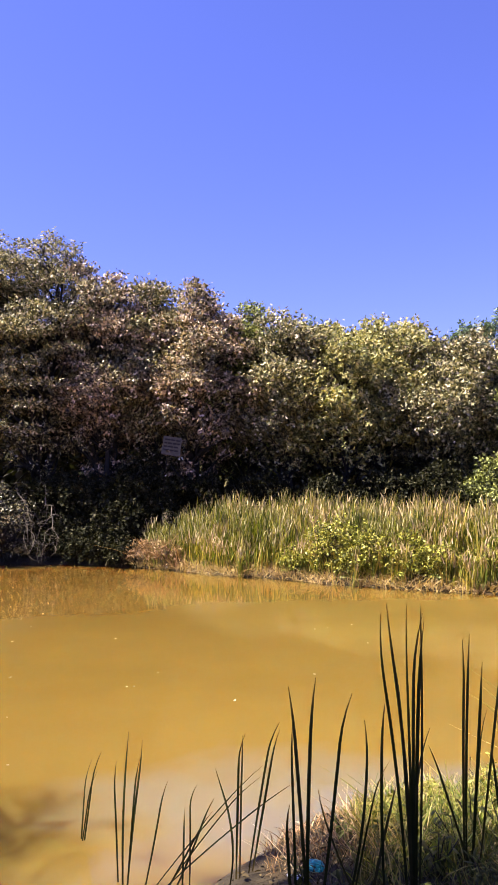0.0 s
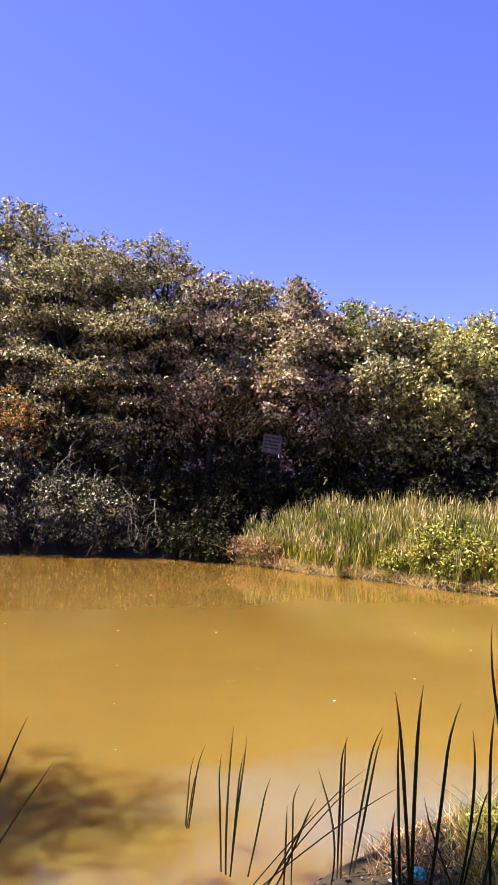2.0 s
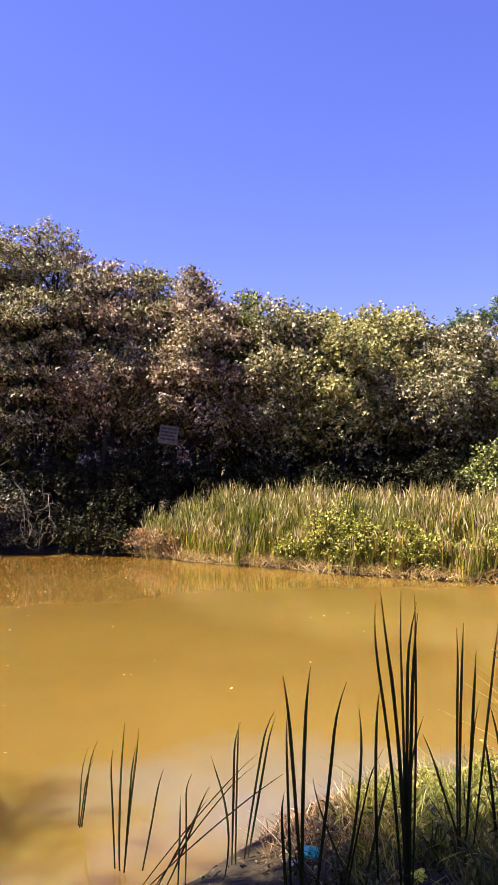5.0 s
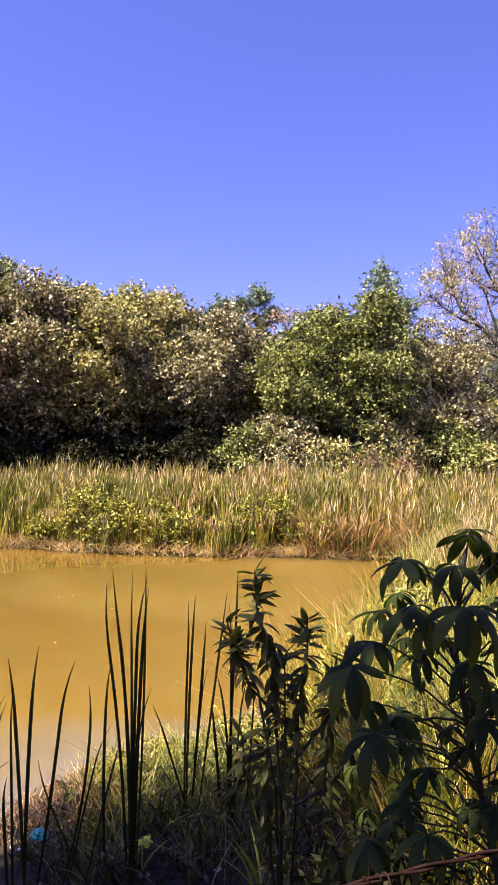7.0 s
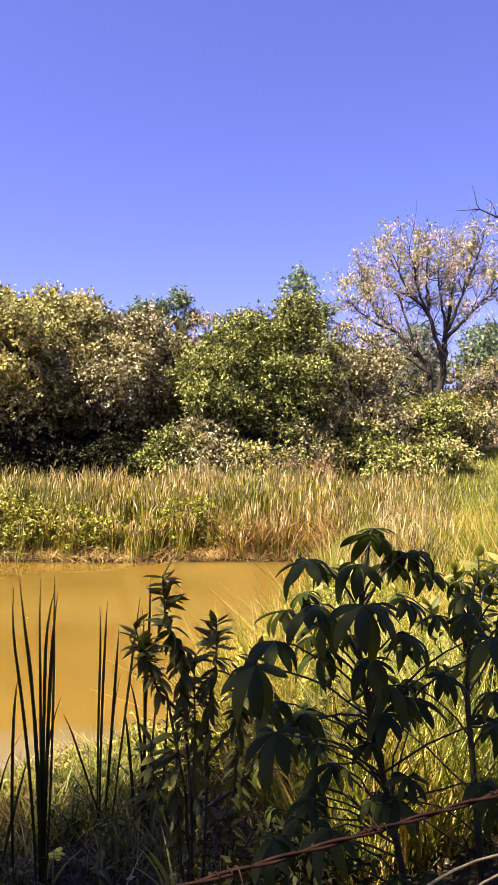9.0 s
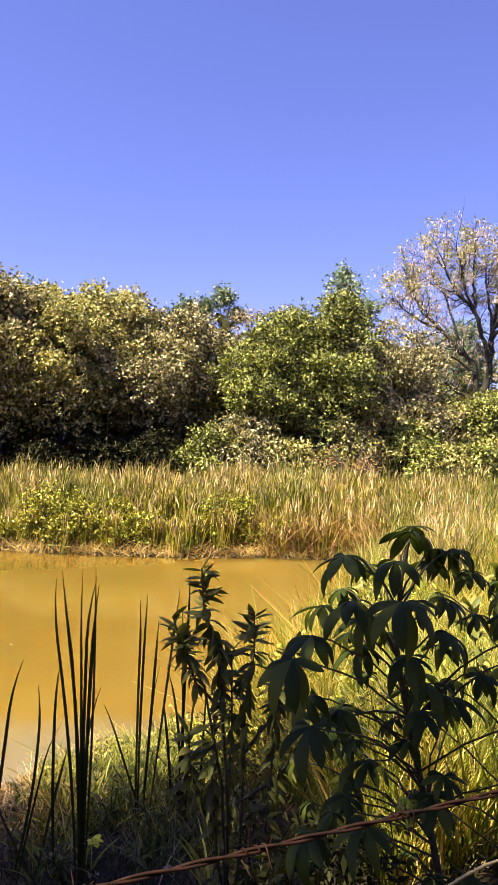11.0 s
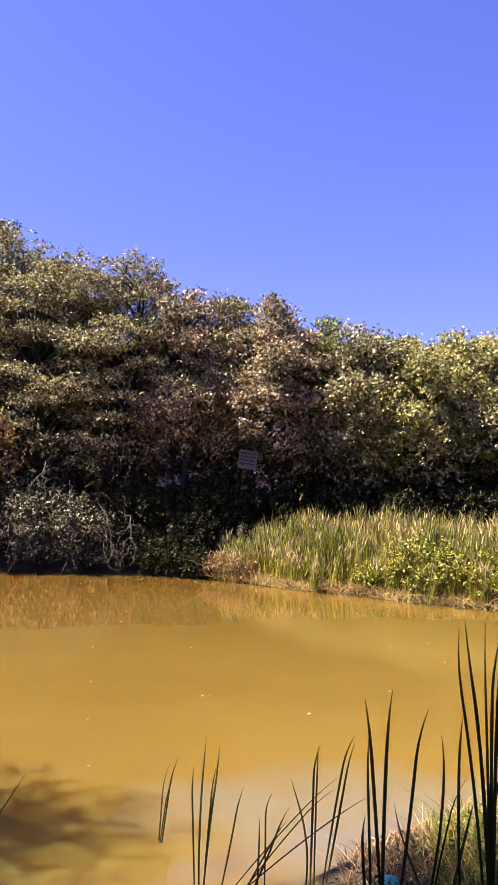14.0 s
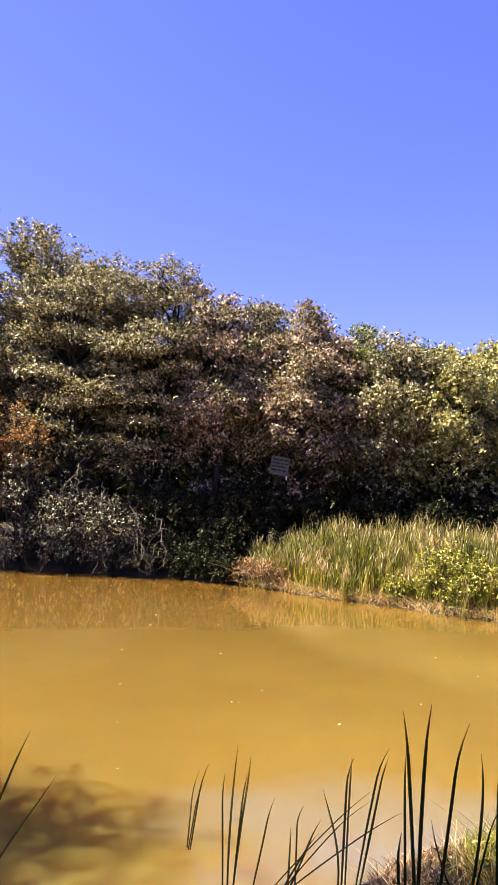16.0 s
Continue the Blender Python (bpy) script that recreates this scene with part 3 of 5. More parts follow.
tree("eucalyptus_tree", 16.2, 50.5, 11.6, 2.0, 81, M_LEAF_BLUE, "tall eucalyptus with separate wispy grey-green tufts", 4200, 18, 0.8, 0.24, 0.35, base=0.4, stems=1, bark=M_BARK_PALE,
     grow=tufted([(0.2, 0, 10.5, 0.62), (-0.85, 0.2, 9.8, 0.6), (1.15, -0.2, 9.1, 0.66), (0.5, 0, 7.8, 0.45), (-1.3, 0, 8.5, 0.42)]))
tree("eucalyptus_tree", 13.4, 50.0, 10.2, 1.2, 82, M_LEAF_BLUE, "eucalyptus with one round dark-green tuft", 2200, 10, 0.6, 0.26, 0.4, base=0.5, stems=1, bark=M_BARK_PALE,
     grow=tufted([(0.0, 0, 9.9, 0.95), (-0.6, 0, 9.3, 0.7), (0.5, 0, 9.2, 0.7)]))
for k, (x, y, h, r) in enumerate(((31.5, 44, 7.5, 2.2), (27.0, 47, 6.0, 2.4), (22.5, 48, 6.5, 2.6), (36.5, 42, 6.0, 2.6), (41, 47, 7, 3))):
    tree("tree", x, y, h, r, 90 + k, M_LEAF_BLUE, "grey-green tree on the far grassy slope", 6000, 36, 0.9, 0.28, base=0.2)


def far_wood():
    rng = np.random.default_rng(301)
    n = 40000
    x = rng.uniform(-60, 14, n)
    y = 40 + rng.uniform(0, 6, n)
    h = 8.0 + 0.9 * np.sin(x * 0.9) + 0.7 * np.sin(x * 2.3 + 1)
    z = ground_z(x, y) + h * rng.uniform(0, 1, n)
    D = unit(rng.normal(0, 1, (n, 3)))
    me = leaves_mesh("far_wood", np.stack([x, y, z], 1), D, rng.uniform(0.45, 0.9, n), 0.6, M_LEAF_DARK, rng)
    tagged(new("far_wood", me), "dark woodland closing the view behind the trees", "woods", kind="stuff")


far_wood()


# ---- undergrowth on the far bank ----
def bush(x, y, h, rad, seed, leaf, label, n=4500, clumps=26, clump=0.5, leaf_len=0.13, aspect=0.55, bark=None, **more):
    return tree("bush", x, y, h, rad, seed, leaf, label, n, clumps, clump, leaf_len, aspect, base=0.0, stems=3, bark=bark, group="bushes round the pond", category="bush", **more)


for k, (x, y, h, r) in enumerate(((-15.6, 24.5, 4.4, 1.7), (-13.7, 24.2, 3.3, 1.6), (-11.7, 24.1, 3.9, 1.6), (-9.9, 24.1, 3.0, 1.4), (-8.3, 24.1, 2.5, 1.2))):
    bush(x, y, h, r, 120 + k, M_LEAF_GLINTS, "bush with shade-dark leaves and painted pale glints over the water", 5600, 70, 0.32, 0.085, twigs=3, lean=(0.1, -0.5))
# Bushes in M_LEAF_SHADE fill in the black shade along the bank.
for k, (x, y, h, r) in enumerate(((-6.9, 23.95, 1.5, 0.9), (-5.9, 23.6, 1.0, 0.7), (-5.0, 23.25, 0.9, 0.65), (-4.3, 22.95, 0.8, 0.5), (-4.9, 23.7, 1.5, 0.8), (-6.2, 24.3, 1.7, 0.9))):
    bush(x, y, h, r, 125 + k, M_LEAF_SHADE, "low bush in painted shade colours at the waterline", 2200, 34, 0.34, 0.10)
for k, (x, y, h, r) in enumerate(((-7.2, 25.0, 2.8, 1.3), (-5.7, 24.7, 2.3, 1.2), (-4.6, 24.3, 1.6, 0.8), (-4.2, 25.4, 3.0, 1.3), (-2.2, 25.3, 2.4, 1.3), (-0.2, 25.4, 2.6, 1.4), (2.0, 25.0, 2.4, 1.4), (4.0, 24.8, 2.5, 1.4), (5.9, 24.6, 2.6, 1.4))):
    bush(x, y, h, r, 130 + k, M_LEAF_SHADE, "bush in painted shade colours under the trees", 4500, 30, 0.55, 0.15)
for k, (x, y, h, r) in enumerate(((7.4, 23.4, 2.6, 1.3), (8.5, 22.9, 3.2, 1.5), (9.6, 22.7, 2.3, 1.2), (10.7, 23.0, 3.4, 1.5), (12.0, 22.9, 2.5, 1.3), (13.1, 23.2, 3.3, 1.5), (14.3, 22.9, 2.4, 1.2), (15.4, 23.5, 3.0, 1.5),
                                  (16.7, 23.8, 2.4, 1.4), (18.2, 23.4, 2.6, 1.4), (19.6, 23.6, 2.1, 1.3), (22.8, 24.0, 2.5, 1.4))):
    bush(x, y, h, r, 140 + k, (M_LEAF_GREEN, M_LEAF_OLIVE, M_LEAF_YELLOW)[k % 3], "sunlit green bush behind the reeds", 4600, 54, 0.36, 0.15)
for k, (x, y, h, r) in enumerate(((14.0, 21.0, 1.5, 0.7), (15.0, 21.2, 1.6, 0.8), (16.1, 21.3, 1.5, 0.8), (17.2, 21.6, 1.3, 0.7))):
    bush(x, y, h, r, 155 + k, (M_LEAF_GREEN, M_LEAF_YELLOW)[k % 2], "low sunlit bush between the reeds and the trees", 2600, 40, 0.28, 0.12)
tree("bush", -13.0, 24.4, 6.1, 1.7, 150, M_LEAF_ORANGE, "dry bush with orange leaves on the wooded bank", 8000, 70, 0.42, 0.075, base=0.5, stems=3, bark=M_BARK, group="bushes round the pond", category="bush", twigs=6)
tree("bush", -11.6, 24.2, 5.2, 1.0, 151, M_LEAF_ORANGE, "dry bush with orange and yellow leaves on the wooded bank", 1900, 20, 0.4, 0.075, base=0.55, stems=2, bark=M_BARK, group="bushes round the pond", category="bush", twigs=6)
# bushes among the reeds
for k, (x, y, h, r) in enumerate(((1.75, 19.15, 1.5, 0.65), (3.4, 18.15, 1.1, 0.7), (2.7, 18.7, 1.3, 0.6), (4.05, 17.8, 0.9, 0.5), (5.75, 17.3, 1.4, 0.7), (6.5, 17.1, 0.9, 0.5), (5.2, 17.4, 0.7, 0.4), (0.9, 19.8, 0.8, 0.4), (2.2, 18.7, 0.8, 0.5), (7.0, 16.7, 0.7, 0.4))):
    bush(x, y, h, r, 160 + k, M_LEAF_BUSH, "low yellow-green leafy bush among the reeds", 3000, 34, 0.24, 0.07, 0.6)
for k, (x, y, h, r) in enumerate(((-3.6, 22.7, 0.75, 0.5), (-2.9, 22.2, 0.6, 0.5))):
    bush(x, y, h, r, 170 + k, M_LEAF_RUST, "dry reddish-brown brush at the water's edge", 1300, 24, 0.3, 0.13, 0.2, bark=M_DEADWOOD, twigs=8)
for k, (x, y, h, r) in enumerate(((10.6, 21.0, 2.2, 0.45), (11.4, 20.6, 1.9, 0.4))):
    bush(x, y, h, r, 180 + k, M_LEAF_RUST, "tall dry tan brush behind the reeds", 420, 24, 0.3, 0.16, 0.2, bark=M_DEADWOOD, twigs=8)


def dead_branch(x, y, z, seed, reach, label="bare grey dead branch hanging over the water"):
    """A crooked dead limb that arches out and down, with hanging side twigs that fork twice."""
    rng = np.random.default_rng(seed)
    ob = thing("dead_branch", x, y, z, label, "branch", "dead branches over the water")
    t = Tubes(4)
    main = curve_pts((0, 0.6, 0.6), (reach[0], -0.5 + reach[1], reach[2]), 10, 0.35, rng, 0.07)
    t.add(main, np.linspace(0.024, 0.008, 10))
    for k in range(2, 10):
        for _ in range(2):
            e = main[k] + rng.normal(0, 0.32, 3) + [0.05, -0.12, -0.28]
            p = curve_pts(main[k], e, 5, 0.08, rng, 0.05)
            t.add(p, np.linspace(0.010, 0.004, 5))
            for j in (2, 4):
                t.add(curve_pts(p[j], p[j] + rng.normal(0, 0.2, 3) + [0, 0, -0.12], 3, 0.02, rng, 0.04), np.array([0.006, 0.004, 0.002]))
    part("branch", t.mesh("branch", M_DEADWOOD), ob)


for k, (x, z, r) in enumerate(((-13.6, 2.2, (0.9, 0, -1.6)), (-12.4, 3.0, (0.6, 0.1, -2.2)), (-11.2, 2.0, (-0.9, 0, -1.3)), (-10.0, 2.4, (0.8, 0, -1.7)), (-8.9, 2.4, (0.5, 0.1, -1.9)), (-8.0, 1.8, (0.9, 0, -1.2)), (-7.0, 1.6, (0.6, 0, -1.1)),
                               (-14.8, 1.8, (-0.6, 0, -1.2)), (-9.4, 3.2, (-0.7, 0, -1.4)), (-13.0, 1.5, (0.7, 0, -1.0)), (-12.9, 2.6, (-0.6, 0, -1.8)), (-10.8, 1.4, (0.5, 0, -0.9)), (-9.2, 1.5, (0.9, 0, -0.8)), (-11.6, 2.9, (0.4, 0, -2.0)), (-8.2, 1.2, (1.1, 0, -0.6)))):
    dead_branch(x, 23.6, z, 190 + k, r)

for k, (x, y, z, r) in enumerate(((12.3, 22.6, 5.7, (0.9, 0, -1.6)), (12.9, 22.7, 5.2, (0.9, 0, -1.3)), (13.5, 22.8, 4.4, (-0.8, 0.1, -1.2)), (14.6, 22.6, 4.2, (0.8, 0, -1.0)))):
    dead_branch(x, y, z, 240 + k, r, "pale bare dead branch in a leafy tree")


POD_LIMBS = (  # sideways, height, girth: the stems and the large limbs of the open tree, in the plane of its spread
    ((-0.1, 0, 0.17), (-0.1, 1.2, 0.15), (0.0, 2.4, 0.13), (0.12, 3.4, 0.115), (0.25, 4.5, 0.09), (0.45, 5.8, 0.06), (0.55, 7.3, 0.02)),
    ((-0.25, 0.1, 0.14), (-0.5, 1.2, 0.12), (-0.55, 2.3, 0.105), (-1.1, 2.9, 0.095), (-1.8, 3.7, 0.08), (-2.65, 4.6, 0.06), (-3.2, 5.6, 0.045), (-3.5, 6.5, 0.025)),
    ((0.0, 2.4, 0.10), (-0.25, 3.6, 0.09), (-0.7, 4.6, 0.07), (-1.3, 5.1, 0.055), (-1.9, 6.6, 0.02)),
    ((0.1, 0.1, 0.11), (0.5, 0.85, 0.10), (1.1, 1.35, 0.085), (1.9, 1.35, 0.07), (2.6, 1.9, 0.05), (3.3, 2.1, 0.02)),
    ((0.15, 3.4, 0.085), (0.85, 4.1, 0.07), (1.6, 4.8, 0.05), (2.4, 5.4, 0.03), (3.0, 5.7, 0.015)),
    ((-0.4, 0.75, 0.08), (-1.1, 1.25, 0.065), (-1.8, 1.5, 0.05), (-2.6, 1.9, 0.03), (-3.4, 2.3, 0.015)),
    ((-0.6, 4.3, 0.06), (-0.6, 5.6, 0.045), (-0.55, 7.2, 0.02)),
    ((0.15, 3.5, 0.08), (0.6, 4.6, 0.06), (1.2, 6.0, 0.04), (1.6, 7.2, 0.02)),
    ((-1.8, 3.7, 0.06), (-2.6, 4.0, 0.045), (-3.7, 4.9, 0.02)),
    ((-1.1, 2.9, 0.06), (-1.6, 4.8, 0.045), (-2.6, 6.8, 0.02)),
    ((-0.25, 3.6, 0.06), (-0.9, 5.2, 0.045), (-1.25, 6.9, 0.02)),
    ((0.12, 3.4, 0.06), (-0.05, 5.0, 0.045), (-0.15, 6.7, 0.02)),
    ((1.6, 4.8, 0.045), (2.1, 5.9, 0.03), (2.4, 6.7, 0.015)),
    ((-0.5, 2.0, 0.05), (-1.6, 2.7, 0.04), (-2.9, 3.2, 0.02)),
)


def pod_tree(x, y, seed, label):
    """An open many-stemmed tree: crooked limbs, thin twigs, small leaf tufts at the top, and hanging pods all through."""
    rng = np.random.default_rng(seed)
    top = thing("tree", x, y, float(ground_z(x, y)) - 0.05, label, "tree", "trees round the pond")
    top.rotation_euler.z = math.radians(-38)
    twigs, ends = Tubes(3), []
    for k, limb in enumerate(POD_LIMBS):
        q = np.array(limb)
        q[:, 1] = q[:, 1] * 1.02 + 1.35
        if k in (0, 1, 3):
            q = np.vstack([(0.1 * k - 0.1, 0, q[0, 2] * 1.3), q])
        swing = rng.normal(0, 0.22) * np.linspace(0, 1, len(q)) * q[:, 1] * 0.5
        u = np.linspace(0, len(q) - 1, 4 * len(q))
        P = np.stack([np.interp(u, np.arange(len(q)), v) for v in (q[:, 0], swing, q[:, 1])], 1)
        P[1:-1] += rng.normal(0, 0.03, (len(P) - 2, 3))
        r = np.interp(u, np.arange(len(q)), q[:, 2])
        t = Tubes(7)
        t.add(P, r)
        part("stem" if k in (0, 1, 3) else "limb", t.mesh("limb", M_BARK), top)
        for i in range(6 + 4 * (k in (0, 1, 3)), len(P)):
            for _ in range(3 if r[i] < 0.1 else 1):
                out = unit(np.gradient(P, axis=0)[i] * 3 + rng.normal(0, 0.85, 3) + [0, 0, 0.2])
                ln = rng.uniform(0.55, 1.15)
                a = curve_pts(P[i], P[i] + out * ln, 4, 0.05, rng, 0.06)
                twigs.add(a, np.linspace(min(0.028, r[i] * 0.6), 0.010, 4))
                for j in (1, 2, 3):
                    o2 = unit(out + rng.normal(0, 0.65, 3) + [0, 0, 0.2])
                    b = curve_pts(a[j], a[j] + o2 * rng.uniform(0.35, 0.75), 3, 0.03, rng, 0.03)
                    twigs.add(b, np.array([0.010, 0.007, 0.004]))
                    ends += [b[1], b[2]]
    E = np.array(ends)
    tagged(part("branch", twigs.mesh("branch", M_BARK), top), kind="stuff")
    for nm, n, mat, ll, asp in (("crown", 12000, M_LEAF_SPARSE, 0.11, 0.55), ("pod", 19000, M_POD, 0.11, 0.22)):
        if nm == "crown":
            grade = E[:, 2] + 0.25 * np.abs(E[:, 0]) + 1.3 * np.sin(1.9 * E[:, 0] + 1.2 * E[:, 2]) + rng.normal(0, 0.5, len(E))
            pool = np.flatnonzero((grade > np.quantile(grade, 0.42)) | (E[:, 2] < 4.0))
            pool = rng.choice(pool, len(pool) // 5, replace=False)
        else:
            pool = rng.choice(len(E), len(E) // 2, replace=False)
        pick = pool[rng.integers(0, len(pool), n)]
        P = E[pick] + rng.normal(0, 0.12 if nm == "crown" else 0.09, (n, 3)) - ([0, 0, 0] if nm == "crown" else [0, 0, 0.08])
        D = unit(rng.normal(0, 0.7, (n, 3)) + ([0, 0, -0.2] if nm == "crown" else [0, 0, -1.2]))
        tagged(part(nm, small_leaves(nm, P, D, ll * rng.uniform(0.7, 1.3, n), asp * 1.2, mat, rng), top), kind="stuff")
    return top


def bare_tree(x, y, h, seed, label, spread, leaf_n, pod_n, depth=6, trunk_r=0.17, lean=(0.0, 0.0)):
    """An open tree: a forking trunk, crooked limbs and thin twigs, with a few leaves and hanging pods at the ends."""
    rng = np.random.default_rng(seed)
    top = thing("tree", x, y, float(ground_z(x, y)) - 0.05, label, "tree", "trees round the pond")
    trunk, limbs, ends = Tubes(7), Tubes(4), []

    def fork(p, d, length, r, k):
        e = p + d * length
        path = curve_pts(p, e, 4, 0.04 * length, rng, 0.05 * length)
        (trunk if k >= depth - 2 else limbs).add(path, np.linspace(r, r * 0.68, 4))
        if k <= 1:
            ends.append(e)
            ends.append((p + e) / 2)
        if k == 0:
            return
        for _ in range(3 if rng.random() < 0.55 or k >= depth - 1 else 2):
            nd = unit(d + rng.normal(0, 0.48, 3) * [spread, spread, 0.75] + [0, 0, 0.12])
            fork(e, nd, length * rng.uniform(0.66, 0.86), r * 0.62, k - 1)

    start = np.array([0.0, 0, 0])
    for s in range(2):
        fork(start + [0.12 * s, 0, 0], unit(np.array([lean[0] + 0.28 * (s - 0.6), lean[1], 1.0])), h * 0.22, trunk_r, depth)
    E = np.array(ends)
    part("trunk", trunk.mesh("trunk", M_BARK), top)
    tagged(part("branch", limbs.mesh("branch", M_BARK), top), kind="stuff")
    for nm, n, mat, ll, asp in (("crown", leaf_n, M_LEAF_SPARSE, 0.13, 0.5), ("pod", pod_n, M_POD, 0.105, 0.25)):
        tufts = rng.choice(len(E), max(4, len(E) // (5 if nm == "crown" else 2)), replace=False)
        pick = tufts[rng.integers(0, len(tufts), n)]
        P = E[pick] + rng.normal(0, 0.13 if nm == "crown" else 0.10, (n, 3))
        D = unit(rng.normal(0, 0.7, (n, 3)) + [0, 0, -0.6])
        tagged(part(nm, leaves_mesh(nm, P, D, ll * rng.uniform(0.7, 1.3, n), asp, mat, rng), top), kind="stuff")
    return top


pod_tree(19.4, 25.0, 201, "open tree with sparse pale leaves and pinkish pods")
second = bare_tree(25.2, 24.0, 9.0, 207, "bare open tree with thin crooked twigs", 1.0, 500, 400, lean=(-0.1, 0))
limb, lr = Tubes(5), np.random.default_rng(9)
z2 = second.location.z
reach = np.array([(-0.6, 0, 6.0), (-2.6, -1.0, 8.2), (-4.2, -1.6, 11.2 - z2), (-5.4, -2.0, 11.1 - z2), (-6.4, -2.0, 11.35 - z2), (-7.5, -2.0, 11.15 - z2)])
limb.add(reach, np.array([0.07, 0.055, 0.04, 0.03, 0.022, 0.008]))
for k, e in ((4, (-6.75, -2.0, 12.2 - z2)), (3, (-5.5, -2.0, 10.6 - z2)), (4, (-7.0, -2.1, 10.95 - z2)), (3, (-6.3, -2.2, 11.7 - z2)), (2, (-4.6, -1.5, 12.3 - z2))):
    limb.add(curve_pts(reach[k], e, 5, 0.05, lr, 0.05), np.linspace(0.018, 0.006, 5))
part("limb", limb.mesh("limb", M_BARK), second)


# ---- reeds on the far bank ----
def reed_bed():
    rng = np.random.default_rng(210)
    m = 33000
    tx, ty = rng.uniform(-5, 19, m), rng.uniform(7.5, 28, m)
    td = shore_distance(tx, ty)
    edge = 0.15 * np.sin(2.3 * tx) + 0.12 * np.sin(5.1 * tx + 1)
    keep = (td > 0.08 + edge) & (td < 4.2 + 0.6 * np.sin(tx)) & (tx > -3.85) & (tx < 17) & (ty < 24.4) & ((ty > 13.2) | (tx > 4.6)) & (tx < 0.78 * ty + 0.25 * np.sin(3 * ty))
    clump = np.sin(4.1 * tx + 2 * np.sin(1.7 * ty)) * np.sin(3.7 * ty + 1.5 * np.sin(2.3 * tx)) + 0.5 * np.sin(9.3 * tx + 4 * ty)
    keep &= clump > -0.35 + rng.normal(0, 0.25, m)
    tx, ty = tx[keep], ty[keep]
    tall = rng.normal(0.93, 0.09, len(tx))
    # each tuft sends up a fan of blades from one foot
    own = np.repeat(np.arange(len(tx)), rng.integers(7, 14, len(tx)))
    n = len(own)
    x, y = tx[own] + rng.normal(0, 0.035, n), ty[own] + rng.normal(0, 0.035, n)
    d = shore_distance(x, y)
    layer = rng.uniform(0, 1, n)
    h = (0.95 + 0.72 * smooth01(0.1, 1.3, d)) * np.where(layer < 0.35, rng.uniform(0.35, 0.75, n), rng.uniform(0.72, 1.06, n))
    h *= 1 - 0.28 * smooth01(14.5, 10.5, y) * (1 + 0.07 * np.sin(1.9 * x) + 0.05 * np.sin(4.7 * x + y))
    h *= 0.95 + 0.09 * np.sin(2.9 * x + y) + 0.06 * np.sin(7.3 * x - 2 * y)
    h *= 0.6 + 0.4 * smooth01(-3.4, -2.0, x)
    h *= tall[own]
    P = np.stack([x, y, ground_z(x, y) - 0.02], 1)
    lean = rng.normal(0, 0.085, (n, 2)) * h[:, None] + np.stack([0.07 * h, -0.04 * h], 1)
    flop = rng.random(n) < 0.11
    lean[flop] *= 3.4
    h[flop] *= 0.75
    up = np.where(rng.random(n) < 0.6, rng.uniform(0.1, 0.58, n), 0.0)
    F = P + np.stack([lean[:, 0] * up, lean[:, 1] * up, h * up], 1)
    me = blades("reed_bed", F, h * (1 - up), lean * (1 - up[:, None]) + rng.normal(0, 0.10, (n, 2)) * (up > 0)[:, None], rng.uniform(0.014, 0.034, n) * (0.5 + 0.5 * smooth01(11.5, 17, y)), M_REED_FAR, rng, 2, 0.4, 5.0)
    tagged(new("reed_bed", me), "dense bed of green and tan cattail reeds", "reeds", kind="stuff")
    # dead tops and bent dry leaves standing among the reeds
    pick = np.flatnonzero((layer > 0.35) & ~flop & (rng.random(n) < 0.75))
    up = rng.uniform(0.68, 0.93, len(pick))
    Q = P[pick] + np.stack([lean[pick, 0] * up**1.5, lean[pick, 1] * up**1.5, h[pick] * up], 1)
    hh = rng.uniform(0.12, 0.30, len(pick))
    me = blades("dry_reed_tops", Q, hh, rng.normal(0, 0.28, (len(pick), 2)) * hh[:, None], rng.uniform(0.016, 0.036, len(pick)) * (0.5 + 0.5 * smooth01(11.5, 17, y[pick])), M_REED_DRY, rng, 2, 0.6, 4.0)
    tagged(new("dry_reed_tops", me), "dead pinkish-tan leaf tops among the reeds", "reeds", kind="stuff")
    # broken straw along the waterline
    m = 3600
    t = rng.uniform(0, 1, m)
    sx = rng.uniform(-3.9, 9.2, m)
    line = np.interp(sx, POND[4:13, 0], POND[4:13, 1])
    sy = line + np.abs(rng.normal(0, 0.4, m)) - 0.08
    hh = rng.uniform(0.15, 0.75, m)
    lean = rng.normal(0, 0.4, (m, 2)) + [0.05, -0.12]
    P = np.stack([sx, sy, np.maximum(ground_z(sx, sy), 0.0) + 0.0 * t], 1)
    me = blades("straw_litter", P, hh * 0.35, lean * 0.8, rng.uniform(0.012, 0.03, m), M_STRAW, rng, 3, 0.7)
    tagged(new("straw_litter", me), "dry broken straw along the far waterline", "straw", kind="stuff")


reed_bed()


